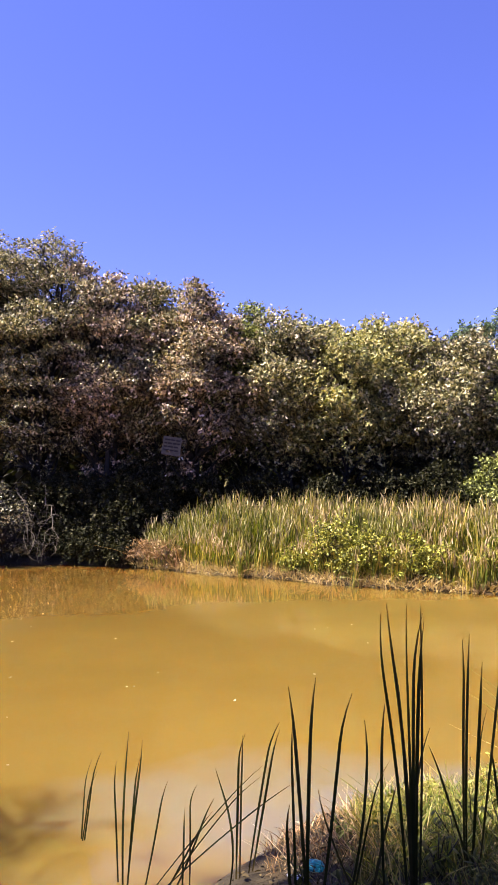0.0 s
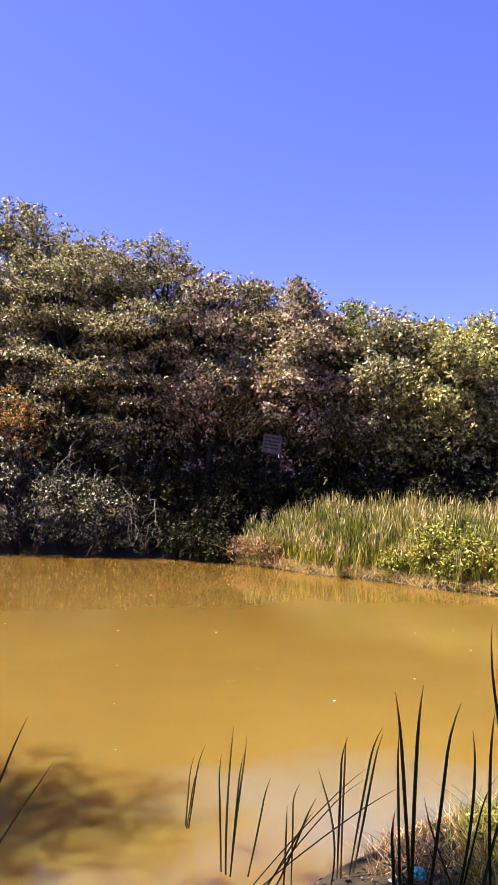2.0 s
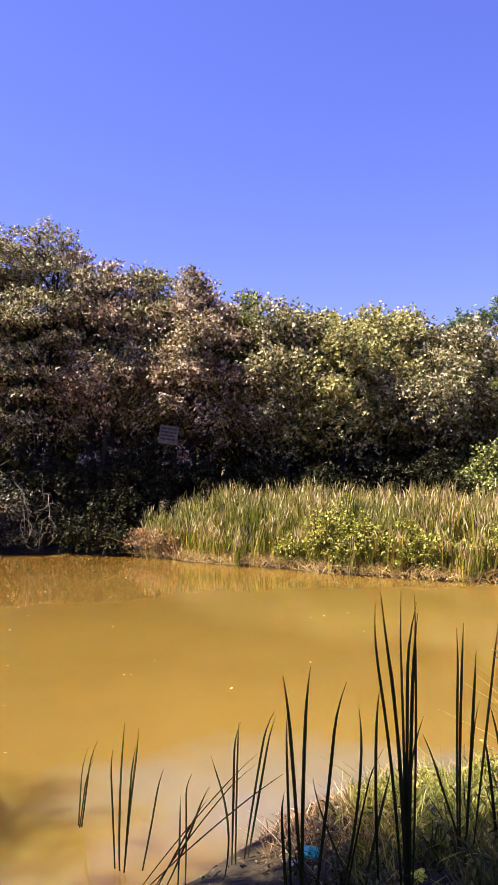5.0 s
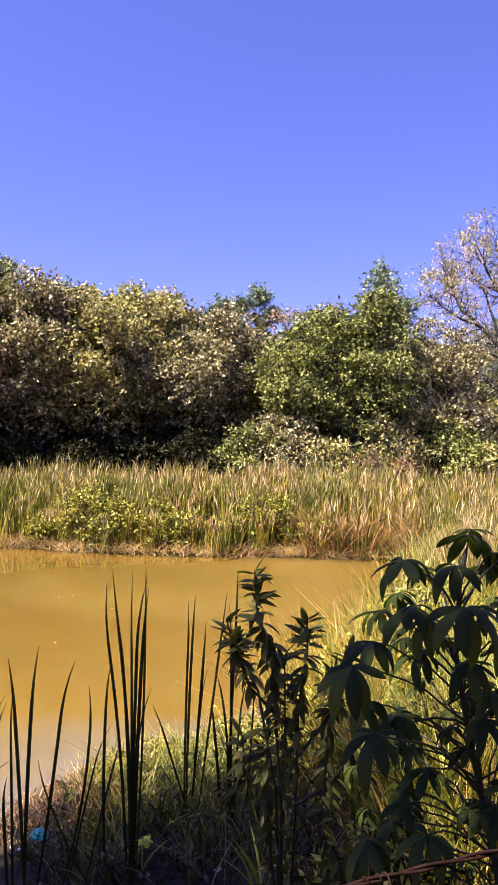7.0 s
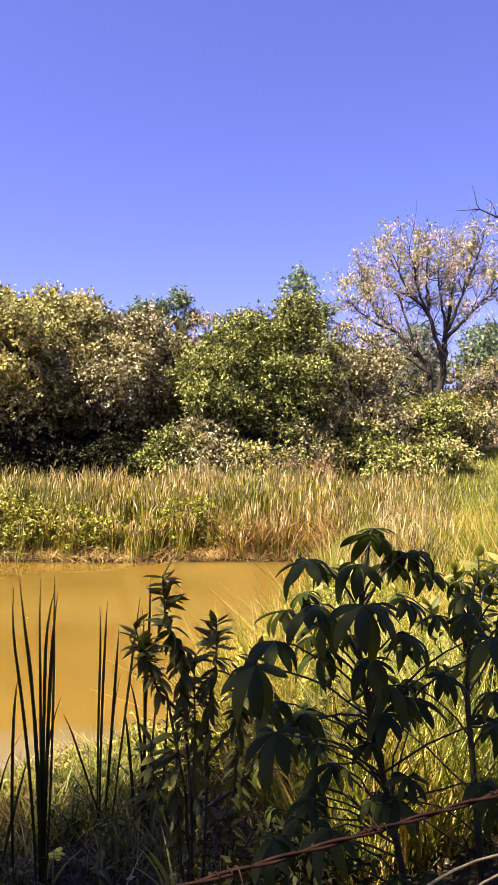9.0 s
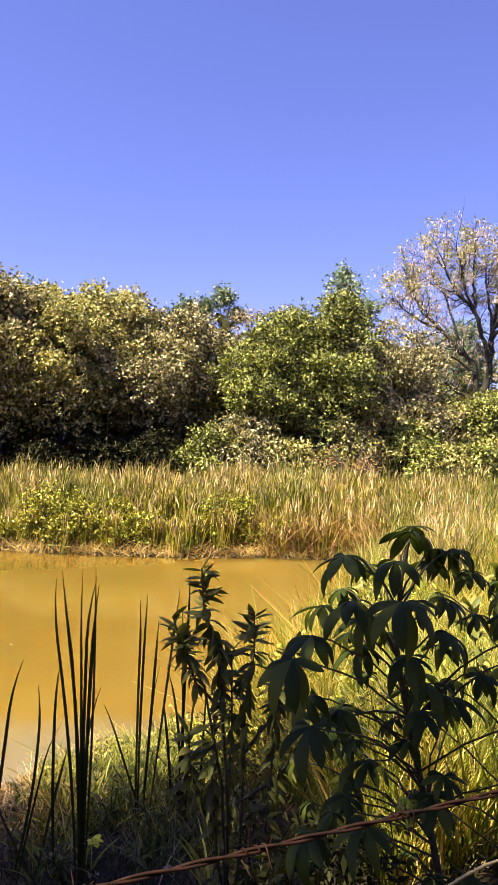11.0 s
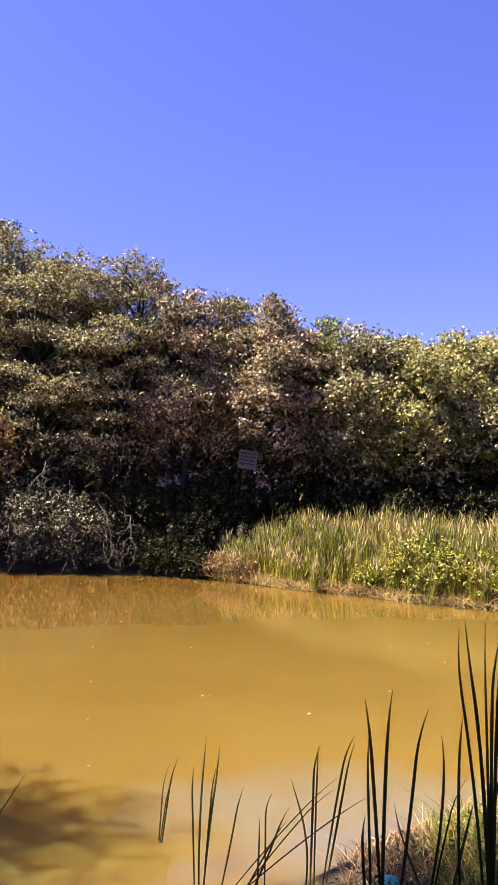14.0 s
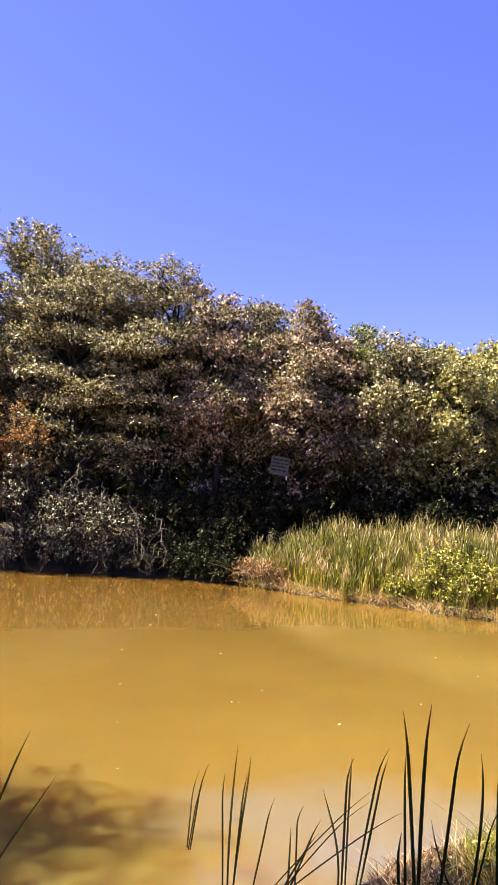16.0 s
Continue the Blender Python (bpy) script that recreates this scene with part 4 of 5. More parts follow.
def grass_field(name, label, n, box, rule, hmin, hmax, wmin, wmax, mat, seed, lean=0.25, segs=3):
    rng = np.random.default_rng(seed)
    x, y = rng.uniform(box[0], box[1], n), rng.uniform(box[2], box[3], n)
    d = shore_distance(x, y)
    k = rule(x, y, d) & (d > -0.05)
    x, y, d = x[k], y[k], d[k]
    n = len(x)
    tuft = 0.6 + 0.4 * np.sin(3.1 * x + 1.3 * np.sin(2.2 * y)) * np.cos(2.7 * y)
    h = rng.uniform(hmin, hmax, n) * (0.7 + 0.5 * tuft)
    P = np.stack([x, y, np.maximum(ground_z(x, y), -0.02) - 0.015], 1)
    ln = rng.normal(0, lean, (n, 2)) * h[:, None]
    tagged(new(name, blades(name, P, h, ln, rng.uniform(wmin, wmax, n), mat, rng, segs, 0.6)), label, "grass", kind="stuff")


grass_field("tall_grass", "tall sunlit green and tan grass on the side bank", 46000, (2.4, 14, 4.0, 18), lambda x, y, d: (d < 6) & (y > 5.0 - 0.1 * x) & (x > 2.4) & (y < 13.5), 0.45, 1.1, 0.006, 0.019, M_GRASS_RANK, 221, 0.3)
grass_field("dry_brush", "tangled reddish-brown dead stalks at the water's edge", 3800, (6.6, 9.6, 14.6, 17), lambda x, y, d: (d < 1.0) & (d > 0.02) & (y > 14.8), 0.35, 0.95, 0.012, 0.035, M_LEAF_RUST, 227, 0.75)
grass_field("dry_brush", "tangled reddish-brown dead stalks at the water's edge", 700, (-4.2, -2.2, 21.5, 23.8), lambda x, y, d: (d < 0.6) & (d > 0.02), 0.3, 0.8, 0.012, 0.035, M_LEAF_RUST, 228, 0.75)
grass_field("meadow_grass", "bright green grass on the slope behind the reeds", 34000, (9, 25, 12, 26), lambda x, y, d: (x > 0.74 * y) & (d > 1.2) & (x + 0.5 * y > 17), 0.12, 0.36, 0.012, 0.03, M_GRASS_BRIGHT, 222, 0.35, 2)
grass_field("dry_meadow", "dry tan grass on the far slope", 13000, (16, 70, 28, 75), lambda x, y, d: x > 14 + 0.1 * y, 0.4, 0.9, 0.05, 0.1, M_STRAW, 223, segs=2)
grass_field("bank_grass", "mixed green and dry grass on the near bank", 30000, (-1.2, 5, 2.2, 7), lambda x, y, d: (d < 4.2) & (d > 0.12 + 0.1 * np.sin(6 * x)) & (x > 0.55 - 0.1 * (5 - y)) & (np.sin(5.3 * x + 2 * np.sin(3 * y)) * np.sin(4.7 * y + np.sin(4 * x)) > 0.25 - 0.9 * smooth01(3.8, 5.0, y)), 0.05, 0.24, 0.004, 0.010, M_GRASS, 224, 0.6)
grass_field("tall_grass", "rank sunlit green and tan grass behind the plants", 24000, (1.45, 4.6, 2.7, 6.5), lambda x, y, d: (d > 0.4) & (x > 1.8 + 0.12 * (y - 3.0)), 0.25, 0.9, 0.004, 0.011, M_GRASS_RANK, 230, 0.42)
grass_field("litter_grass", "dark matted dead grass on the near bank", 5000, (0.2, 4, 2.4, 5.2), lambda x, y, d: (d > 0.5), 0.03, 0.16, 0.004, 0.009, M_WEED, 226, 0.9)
# Lit strip: brighter blades put the sun on the shore into the colour.
grass_field("shore_grass", "sunlit yellow-green grass along the near shore", 9000, (0.4, 4, 4.3, 7), lambda x, y, d: (d < 1.25) & (d > 0.1) & (x > 0.62), 0.06, 0.26, 0.004, 0.010, M_GRASS_RANK, 229, 0.6)
grass_field("dry_bank_grass", "short reddish dry grass on the lit mud", 4200, (-0.3, 1.3, 4.7, 6.4), lambda x, y, d: (d < 1.0) & (d > 0.03) & (y > 4.95) & (x > -0.05), 0.02, 0.10, 0.004, 0.009, M_LEAF_RUST, 231, 0.8)
grass_field("dry_bank_grass", "short dry grass along the near waterline", 5000, (-0.2, 3, 4.6, 7), lambda x, y, d: (d < 0.7) & (x > 0.5), 0.05, 0.20, 0.003, 0.008, M_STRAW, 225, 0.7)


# ---- cattails on the near bank ----
def blade_mesh(h, lean, bow, width, depth_lean, twist, hook=0.0):
    """One long cattail blade with a shallow V section, tapering to the tip."""
    k, V, UV = 16, [], []
    for i in range(k + 1):
        u = i / k
        tip = max(0.0, (u - 0.8) / 0.2)
        c = np.array([lean * u + bow * 4 * u * (1 - u) + hook * tip * tip, depth_lean * u * u, h * u])
        w = width * 0.5 * (0.5 + 0.5 * min(1, u / 0.45)) * (1 - max(0, (u - 0.7) / 0.3) ** 2.2) + 0.0007
        a = twist * (u - 0.3)
        s = np.array([math.cos(a), math.sin(a), 0])
        n = np.array([-math.sin(a), math.cos(a), 0])
        V += [c - s * w, c + n * w * 0.35, c + s * w]
        UV += [(0, u), (0.5, u), (1, u)]
    F = []
    for i in range(k):
        for j in range(2):
            F.append((3 * i + j, 3 * i + j + 1, 3 * i + 4 + j, 3 * i + 3 + j))
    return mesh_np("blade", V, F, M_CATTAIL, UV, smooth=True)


def cattail_clump(y, label, rows, seed):
    """A clump of cattail blades; rows: foot x, height, sideways lean of the tip, bow."""
    rng = np.random.default_rng(seed)
    x0 = sum(r[0] for r in rows) / len(rows)
    z0 = 0.08 if y > 4.7 else 0.22
    ob = thing("cattail_clump", x0, y, z0, label, "cattails", "cattail clumps on the near bank")
    for x, h, lean, bow in rows:
        g = float(ground_z(x, y)) - 0.03
        dz = z0 - min(g, z0)
        b = part("blade", blade_mesh(h + dz, lean * (h + dz) / h, bow, rng.uniform(0.0105, 0.0175) * min(1.0, 0.6 + h * 0.3), rng.normal(0, 0.05), rng.uniform(-1.2, 1.2), rng.choice([0, 0.012, 0.02, -0.012, 0.04])), ob)
        b.location = (x - x0 - lean * dz / h, rng.normal(0, 0.02), -dz)


THIN, BIG = "slender dark-green cattail leaves at the water's edge", "tall clump of dark-green cattail leaves on the bank"
cattail_clump(5.6, THIN, [(-1.365, 0.48, 0.03, 0.003), (-1.329, 0.56, 0.08, 0.002), (-1.341, 0.42, 0.06, 0.001)], 1)
cattail_clump(5.0, THIN, [(-0.988, 0.7, -0.02, 0.001), (-0.933, 0.9, 0.03, -0.022), (-0.9, 0.83, 0.09, -0.011), (-0.907, 0.74, 0.06, -0.002), (-0.789, 0.59, 0.12, 0.007)], 2)
cattail_clump(4.8, "clump of cattail leaves bent over and crossing each other", [(-0.497, 0.68, 0.02, 0.001), (-0.643, 0.52, 0.28, 0.007), (-0.702, 0.75, 0.65, -0.033), (-0.635, 0.65, 0.77, -0.036), (-0.546, 0.49, 0.02, 0.003),
                   (-0.615, 0.67, 0.53, -0.028), (-0.599, 0.56, 0.24, 0.018), (-0.266, 0.71, -0.08, 0.069)], 3)
cattail_clump(5.0, THIN, [(-0.216, 0.89, 0.03, 0.0), (-0.192, 0.89, 0.03, -0.003), (-0.134, 0.94, 0.17, -0.006), (-0.111, 0.86, 0.17, -0.002)], 4)
cattail_clump(3.84, BIG, [(0.19, 1.36, -0.08, 0.005), (0.127, 1.19, -0.02, 0.002), (0.178, 1.38, 0.05, -0.013), (0.115, 0.82, -0.04, -0.002), (0.203, 1.32, 0.17, 0.012), (0.597, 0.85, -0.37, -0.035)], 5)
cattail_clump(4.0, THIN, [(0.325, 1.11, 0.19, 0.047), (0.593, 1.22, 0.01, -0.02), (0.371, 0.93, 0.21, -0.009), (0.473, 0.8, 0.19, -0.01)], 6)
cattail_clump(3.9, BIG, [(0.685, 1.69, -0.15, 0.032), (0.689, 1.75, -0.1, 0.045), (0.699, 1.52, -0.06, 0.016), (0.698, 1.74, 0.0, 0.007), (0.707, 1.71, 0.02, -0.006), (0.706, 1.75, 0.06, 0.016), (0.716, 1.65, 0.06, -0.013), (0.706, 1.14, 0.07, -0.038)], 7)
cattail_clump(4.4, BIG, [(1.173, 0.9, -0.28, 0.002), (1.095, 1.46, 0.02, -0.005), (1.109, 1.47, 0.06, -0.014), (1.126, 1.31, 0.11, -0.0), (1.113, 1.07, 0.09, -0.006), (1.148, 1.5, 0.2, 0.001)], 8)
cattail_clump(4.3, BIG, [(1.336, 1.63, 0.07, -0.011), (1.341, 1.45, 0.01, 0.003), (1.328, 1.09, -0.08, 0.05), (1.298, 0.88, -0.06, 0.012), (1.346, 0.99, 0.1, -0.018), (1.441, 0.95, 0.06, -0.001)], 9)
cattail_clump(4.65, "short clump of cattail leaves leaning over the water", [(-2.567, 0.86, 0.37, 0.017), (-2.621, 0.38, 0.12, 0.002), (-2.361, 0.6, 0.38, -0.029), (-2.635, 0.83, 0.08, 0.002)], 10)


# ---- near plants ----
def leaf_strip(name, length, width, droop, mat, segs=6, fold=0.22, shape=1.0):
    """A curved leaf along +y, folded along its midrib, drooping at the tip."""
    V, UV = [], []
    for i in range(segs + 1):
        u = i / segs
        w = width * 0.5 * math.sin(math.pi * min(1, 0.04 + 0.96 * u**shape)) ** 0.8 + 0.0006
        c = np.array([0, length * (u - 0.12 * u * u), -droop * length * u * u])
        V += [c + [-w, 0, -fold * w], c + [0, 0, 0.15 * w], c + [w, 0, -fold * w]]
        UV += [(0, u), (0.5, u), (1, u)]
    F = [(3 * i + j, 3 * i + j + 1, 3 * i + 4 + j, 3 * i + 3 + j) for i in range(segs) for j in range(2)]
    return mesh_np(name, V, F, mat, UV, smooth=True)


def palm_leaflet(length, width, droop):
    """A leaflet of a palmate leaf along +y: widest past its middle, level at first, its pointed end hanging."""
    V, UV, segs = [], [], 8
    for i in range(segs + 1):
        u = i / segs
        w = width * 0.5 * (math.sin(math.pi * min(1.0, 0.02 + 0.98 * u**1.25)) ** 0.75 if u < 1 else 0) + 0.0006
        c = np.array([0, length * (u - 0.28 * droop * u**3), length * (0.06 * u - droop * 0.75 * u**2.6)])
        V += [c + [-w, 0, -0.26 * w], c + [0, 0, 0.12 * w], c + [w, 0, -0.26 * w]]
        UV += [(0, u), (0.5, u), (1, u)]
    F = [(3 * i + j, 3 * i + j + 1, 3 * i + 4 + j, 3 * i + 3 + j) for i in range(segs) for j in range(2)]
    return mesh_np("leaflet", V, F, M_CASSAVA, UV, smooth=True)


def palmate_plant(base, stem, hubs, label, seed, size=0.15, extra=(), low_leaves=34, mid_leaves=18):
    """A cassava-like plant: a woody stem, long petioles, and drooping leaves of six or seven leaflets."""
    rng = np.random.default_rng(seed)
    ob = thing("palmate_plant", *base, label, "plant", "broad-leaved plants by the fence")
    o = np.array(base)
    t = Tubes(7)
    S = np.array(stem) - o
    t.add(S, np.linspace(0.016, 0.007, len(S)))
    part("stem", t.mesh("stem", M_STEM), ob)
    for line in extra:
        q = Tubes(5)
        a, b = np.array(line[0]) - o, np.array(line[1]) - o
        q.add(curve_pts(a, b, 5, 0.03, rng, 0.006), np.linspace(0.006, 0.003, 5))
        part("side_stem", q.mesh("side_stem", M_STEM), ob)
    kinds = [palm_leaflet(size * 1.06, size * 0.285, dr) for dr in (0.45, 0.75, 1.05)]
    dense = np.concatenate([S[i] + (S[i + 1] - S[i]) * np.linspace(0, 1, 8)[:, None] for i in range(len(S) - 1)])
    low = [(S[0][0] + o[0] + rng.normal(-0.3, 0.2), S[0][1] + o[1] + rng.normal(-0.02, 0.2), rng.uniform(0.9, 1.75), rng.uniform(0.42, 0.78)) for _ in range(low_leaves)]
    for k in range(mid_leaves):
        a = rng.uniform(0, 2 * math.pi)
        c = dense[int(rng.uniform(0.5, 0.98) * (len(dense) - 1))] + o
        r = rng.uniform(0.16, 0.36)
        low.append((c[0] + r * math.cos(a), c[1] + 0.7 * r * math.sin(a), c[2] + rng.uniform(0.0, 0.12), rng.uniform(0.6, 0.85)))
    for hx, hy, hz, scale in list(hubs) + low:
        h = np.array((hx, hy, hz)) - o
        want = h[2] - 0.12 - 0.35 * np.linalg.norm(h[:2] - S[-1][:2])
        k = int(np.argmin(np.abs(dense[:, 2] - want)))
        q = Tubes(5)
        q.add(curve_pts(dense[k], h, 6, 0.04, rng, 0.006), np.linspace(0.0046, 0.0028, 6))
        leaf = part("leaf", q.mesh("petiole", M_STEM), ob)
        out = h - dense[k]
        yaw = math.atan2(-out[0], out[1]) + rng.normal(0, 0.25)
        tilt = rng.uniform(-0.45, -0.05)
        m = int(rng.integers(7, 9))
        for j in range(m):
            a = (j - (m - 1) / 2) / ((m - 1) / 2) * radians(118)
            s = scale * (1.0 - 0.4 * abs(a) / radians(118)) * rng.uniform(0.9, 1.1)
            lf = part("leaflet", kinds[int(rng.integers(3))], leaf)
            lf.matrix_basis = Matrix.Translation(h) @ Euler((tilt, 0, yaw)).to_matrix().to_4x4() @ Euler((rng.uniform(-0.32, 0.12), rng.normal(0, 0.2), a)).to_matrix().to_4x4() @ Matrix.Scale(s, 4)
    return ob


gz = float(ground_z(1.86, 2.35))
palmate_plant((1.86, 2.35, gz - 0.02), [(1.86, 2.35, gz - 0.02), (1.81, 2.35, 0.98), (1.73, 2.35, 1.34), (1.67, 2.35, 1.58), (1.61, 2.34, 1.87), (1.63, 2.35, 2.10), (1.66, 2.36, 2.22)],
              [(1.70, 2.40, 2.28, 1.1), (1.35, 2.25, 2.225, 0.95), (1.36, 2.2, 2.085, 0.95), (1.45, 2.05, 2.105, 1.1), (1.21, 2.2, 1.98, 0.9), (1.10, 2.1, 1.94, 0.95), (1.09, 1.95, 1.79, 0.85),
               (1.72, 2.2, 1.95, 0.9), (1.51, 2.4, 1.87, 0.9), (1.37, 2.3, 1.70, 0.95), (1.24, 2.3, 1.75, 0.8), (1.42, 2.2, 1.55, 0.9), (1.60, 2.1, 1.45, 0.9), (1.30, 2.0, 1.45, 0.9), (1.50, 2.5, 1.35, 0.9), (1.2, 2.2, 1.35, 0.9), (1.58, 2.3, 2.19, 0.9), (1.82, 2.45, 2.16, 0.9), (1.78, 2.3, 2.05, 0.85), (1.5, 2.35, 2.0, 0.9), (1.3, 2.3, 2.05, 0.8), (1.62, 2.15, 1.8, 0.9), (1.75, 2.2, 1.72, 0.9)],
              "tall plant with large drooping dark-green palmate leaves", 301, 0.175, [((1.70, 2.35, 1.66), (1.98, 2.2, 1.90)), ((1.71, 2.35, 1.55), (2.05, 2.25, 1.82)), ((1.68, 2.35, 1.6), (1.35, 2.3, 1.66))])
gz = float(ground_z(2.25, 2.45))
palmate_plant((2.25, 2.45, gz - 0.02), [(2.25, 2.45, gz - 0.02), (2.22, 2.45, 1.2), (2.18, 2.45, 1.6), (2.2, 2.45, 1.95), (2.22, 2.45, 2.05)],
              [(1.87, 1.95, 1.98, 1.05), (2.02, 2.1, 1.74, 1.0), (1.96, 2.4, 2.12, 0.8), (2.13, 2.4, 2.02, 0.9), (2.37, 2.6, 2.07, 0.9), (2.57, 2.7, 2.07, 0.8), (2.25, 2.3, 1.85, 0.9), (2.4, 2.4, 1.65, 0.9), (2.1, 2.2, 1.6, 0.9), (2.55, 2.5, 1.85, 0.9), (2.0, 2.1, 1.35, 0.8)], "tall plant with palmate leaves, some sunlit yellow-green", 302, 0.15, (), 6, 8)


def lance_shrub(base, stems, label, seed, length=0.092, wide=0.30, mat=M_SHRUB, name="lance_leaved_shrub"):
    """A shrub with upright stems and whorls of narrow pointed leaves."""
    rng = np.random.default_rng(seed)
    ob = thing(name, *base, label, "shrub")
    o = np.array(base)
    kinds = [leaf_strip("leaf", length, length * wide, dr, mat, 5, 0.3, 0.9) for dr in (0.1, 0.3, 0.55)]
    for st in stems:
        S = np.array(st["path"]) - o
        t = Tubes(6)
        t.add(S, np.linspace(0.008, 0.003, len(S)))
        part("stem", t.mesh("stem", M_STEM), ob)
        D = np.concatenate([S[i] + (S[i + 1] - S[i]) * np.linspace(0, 1, 30)[:, None] for i in range(len(S) - 1)])
        n = st["leaves"]
        for k in range(n):
            u = st["from"] + (1 - st["from"]) * (k / (n - 1)) ** 0.8
            p = D[min(len(D) - 1, int(u * (len(D) - 1)))]
            yaw = rng.uniform(0, 2 * math.pi)
            low = 1 - smooth01(0.55, 0.95, u)
            el = radians(float(38 - 80 * low) + rng.normal(0, 24))
            s = rng.uniform(0.75, 1.15) * float(0.7 + 0.45 * (1 - abs(u - 0.75) / 0.75))
            lf = part("leaf", kinds[int(rng.integers(3)) if low < 0.5 else 2], ob)
            lf.matrix_basis = Matrix.Translation(p) @ Euler((0, 0, yaw)).to_matrix().to_4x4() @ Euler((el, rng.normal(0, 0.35), 0)).to_matrix().to_4x4() @ Matrix.Scale(s, 4)
    return ob


gz = float(ground_z(1.22, 2.95))
lance_shrub((1.18, 2.95, gz - 0.02),
            [{"path": [(1.18, 2.95, gz - 0.02), (1.18, 2.95, 1.1), (1.15, 2.95, 1.55), (1.13, 2.94, 1.75), (1.07, 2.95, 1.93), (1.06, 2.95, 2.09)], "leaves": 84, "from": 0.35},
             {"path": [(1.22, 2.97, gz - 0.02), (1.25, 2.97, 1.08), (1.26, 2.97, 1.5), (1.30, 2.97, 1.72), (1.30, 2.97, 1.88)], "leaves": 66, "from": 0.35},
             {"path": [(1.16, 2.9, gz - 0.02), (1.14, 2.9, 1.2), (1.06, 2.9, 1.62), (0.99, 2.92, 1.75), (0.96, 2.93, 1.83)], "leaves": 38, "from": 0.6},
             {"path": [(1.26, 2.9, gz - 0.02), (1.34, 2.9, 1.1), (1.38, 2.9, 1.5), (1.40, 2.92, 1.66)], "leaves": 60, "from": 0.3},
             {"path": [(1.20, 3.0, gz - 0.02), (1.20, 3.02, 1.0), (1.22, 3.02, 1.4), (1.21, 3.0, 1.72)], "leaves": 50, "from": 0.3},
             {"path": [(1.20, 2.93, gz - 0.02), (1.12, 2.9, 0.9), (1.09, 2.88, 1.25), (1.10, 2.88, 1.5)], "leaves": 45, "from": 0.3},
             {"path": [(1.15, 2.95, 1.5), (1.04, 2.95, 1.62), (0.98, 2.95, 1.78), (0.94, 2.95, 1.9)], "leaves": 26, "from": 0.3},
             {"path": [(1.26, 2.97, 1.3), (1.38, 2.95, 1.45), (1.46, 2.94, 1.62), (1.48, 2.94, 1.75)], "leaves": 34, "from": 0.2},
             {"path": [(1.24, 2.97, 1.1), (1.38, 2.9, 1.2), (1.48, 2.88, 1.36), (1.56, 2.88, 1.5)], "leaves": 40, "from": 0.2},
             {"path": [(1.18, 2.95, 1.0), (1.06, 2.9, 1.12), (1.00, 2.88, 1.3), (0.99, 2.88, 1.45)], "leaves": 34, "from": 0.2}],
            "upright shrub with whorls of narrow dark-green leaves", 311)
gz = float(ground_z(2.66, 3.0))
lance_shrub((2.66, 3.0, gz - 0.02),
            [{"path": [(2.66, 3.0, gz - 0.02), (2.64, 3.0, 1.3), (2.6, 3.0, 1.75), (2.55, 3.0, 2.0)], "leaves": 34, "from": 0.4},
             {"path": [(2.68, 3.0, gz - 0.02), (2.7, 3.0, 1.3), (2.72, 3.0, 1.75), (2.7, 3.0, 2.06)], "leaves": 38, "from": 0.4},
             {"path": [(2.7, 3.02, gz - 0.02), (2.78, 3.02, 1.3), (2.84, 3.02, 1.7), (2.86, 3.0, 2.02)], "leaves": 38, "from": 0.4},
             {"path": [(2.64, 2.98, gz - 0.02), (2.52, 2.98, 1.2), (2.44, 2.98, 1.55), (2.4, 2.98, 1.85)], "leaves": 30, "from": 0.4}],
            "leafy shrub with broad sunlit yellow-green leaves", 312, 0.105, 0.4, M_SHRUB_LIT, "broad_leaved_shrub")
for k, (x, y, h, r) in enumerate(((3.1, 5.7, 1.0, 0.5), (3.9, 6.4, 1.2, 0.6), (2.5, 4.9, 0.8, 0.45), (4.6, 7.4, 1.1, 0.6), (3.4, 4.4, 0.8, 0.5))):
    bush(x, y, h, r, 320 + k, M_LEAF_BUSH, "sunlit yellow-green weeds on the side bank", 1500, 24, 0.22, 0.06, 0.5)
for k, (x, y, h, r) in enumerate(((2.15, 3.3, 0.75, 0.3), (2.45, 3.9, 0.8, 0.35), (2.0, 4.1, 0.6, 0.3), (2.9, 3.4, 0.8, 0.35), (1.75, 4.7, 0.45, 0.26), (2.3, 4.6, 0.6, 0.3), (3.2, 3.9, 0.8, 0.35))):
    bush(x, y, h, r, 370 + k, M_LEAF_BUSH, "sunlit yellow-green weeds behind the tall plants", 900, 30, 0.12, 0.05, 0.4)
for k, (x, y, h, r) in enumerate(((1.25, 5.75, 0.22, 0.22), (1.75, 5.85, 0.32, 0.3), (2.25, 5.95, 0.4, 0.32), (2.75, 6.15, 0.5, 0.36), (0.85, 5.65, 0.16, 0.16), (2.0, 5.4, 0.28, 0.24))):
    bush(x, y, h, r, 340 + k, M_LEAF_BUSH, "small sunlit yellow-green weeds on the near shore", 600, 16, 0.12, 0.04, 0.4)


def grass_tuft(x, y, n, h, seed):
    rng = np.random.default_rng(seed)
    ob = thing("grass_tuft", x, y, float(ground_z(x, y)) - 0.02, "fresh bright-green grass tuft on the near bank", "grass", "fresh grass tufts")
    for _ in range(n):
        hh, a = h * rng.uniform(0.6, 1.1), rng.uniform(-1, 1)
        P = np.array([(rng.normal(0, 0.02), rng.normal(0, 0.02), 0)])
        part("blade", blades("blade", P, np.array([hh]), np.array([(a * hh * 0.8, rng.normal(0, 0.3) * hh)]), np.array([0.016]), M_GRASS_BRIGHT, rng, 5, 0.7), ob)


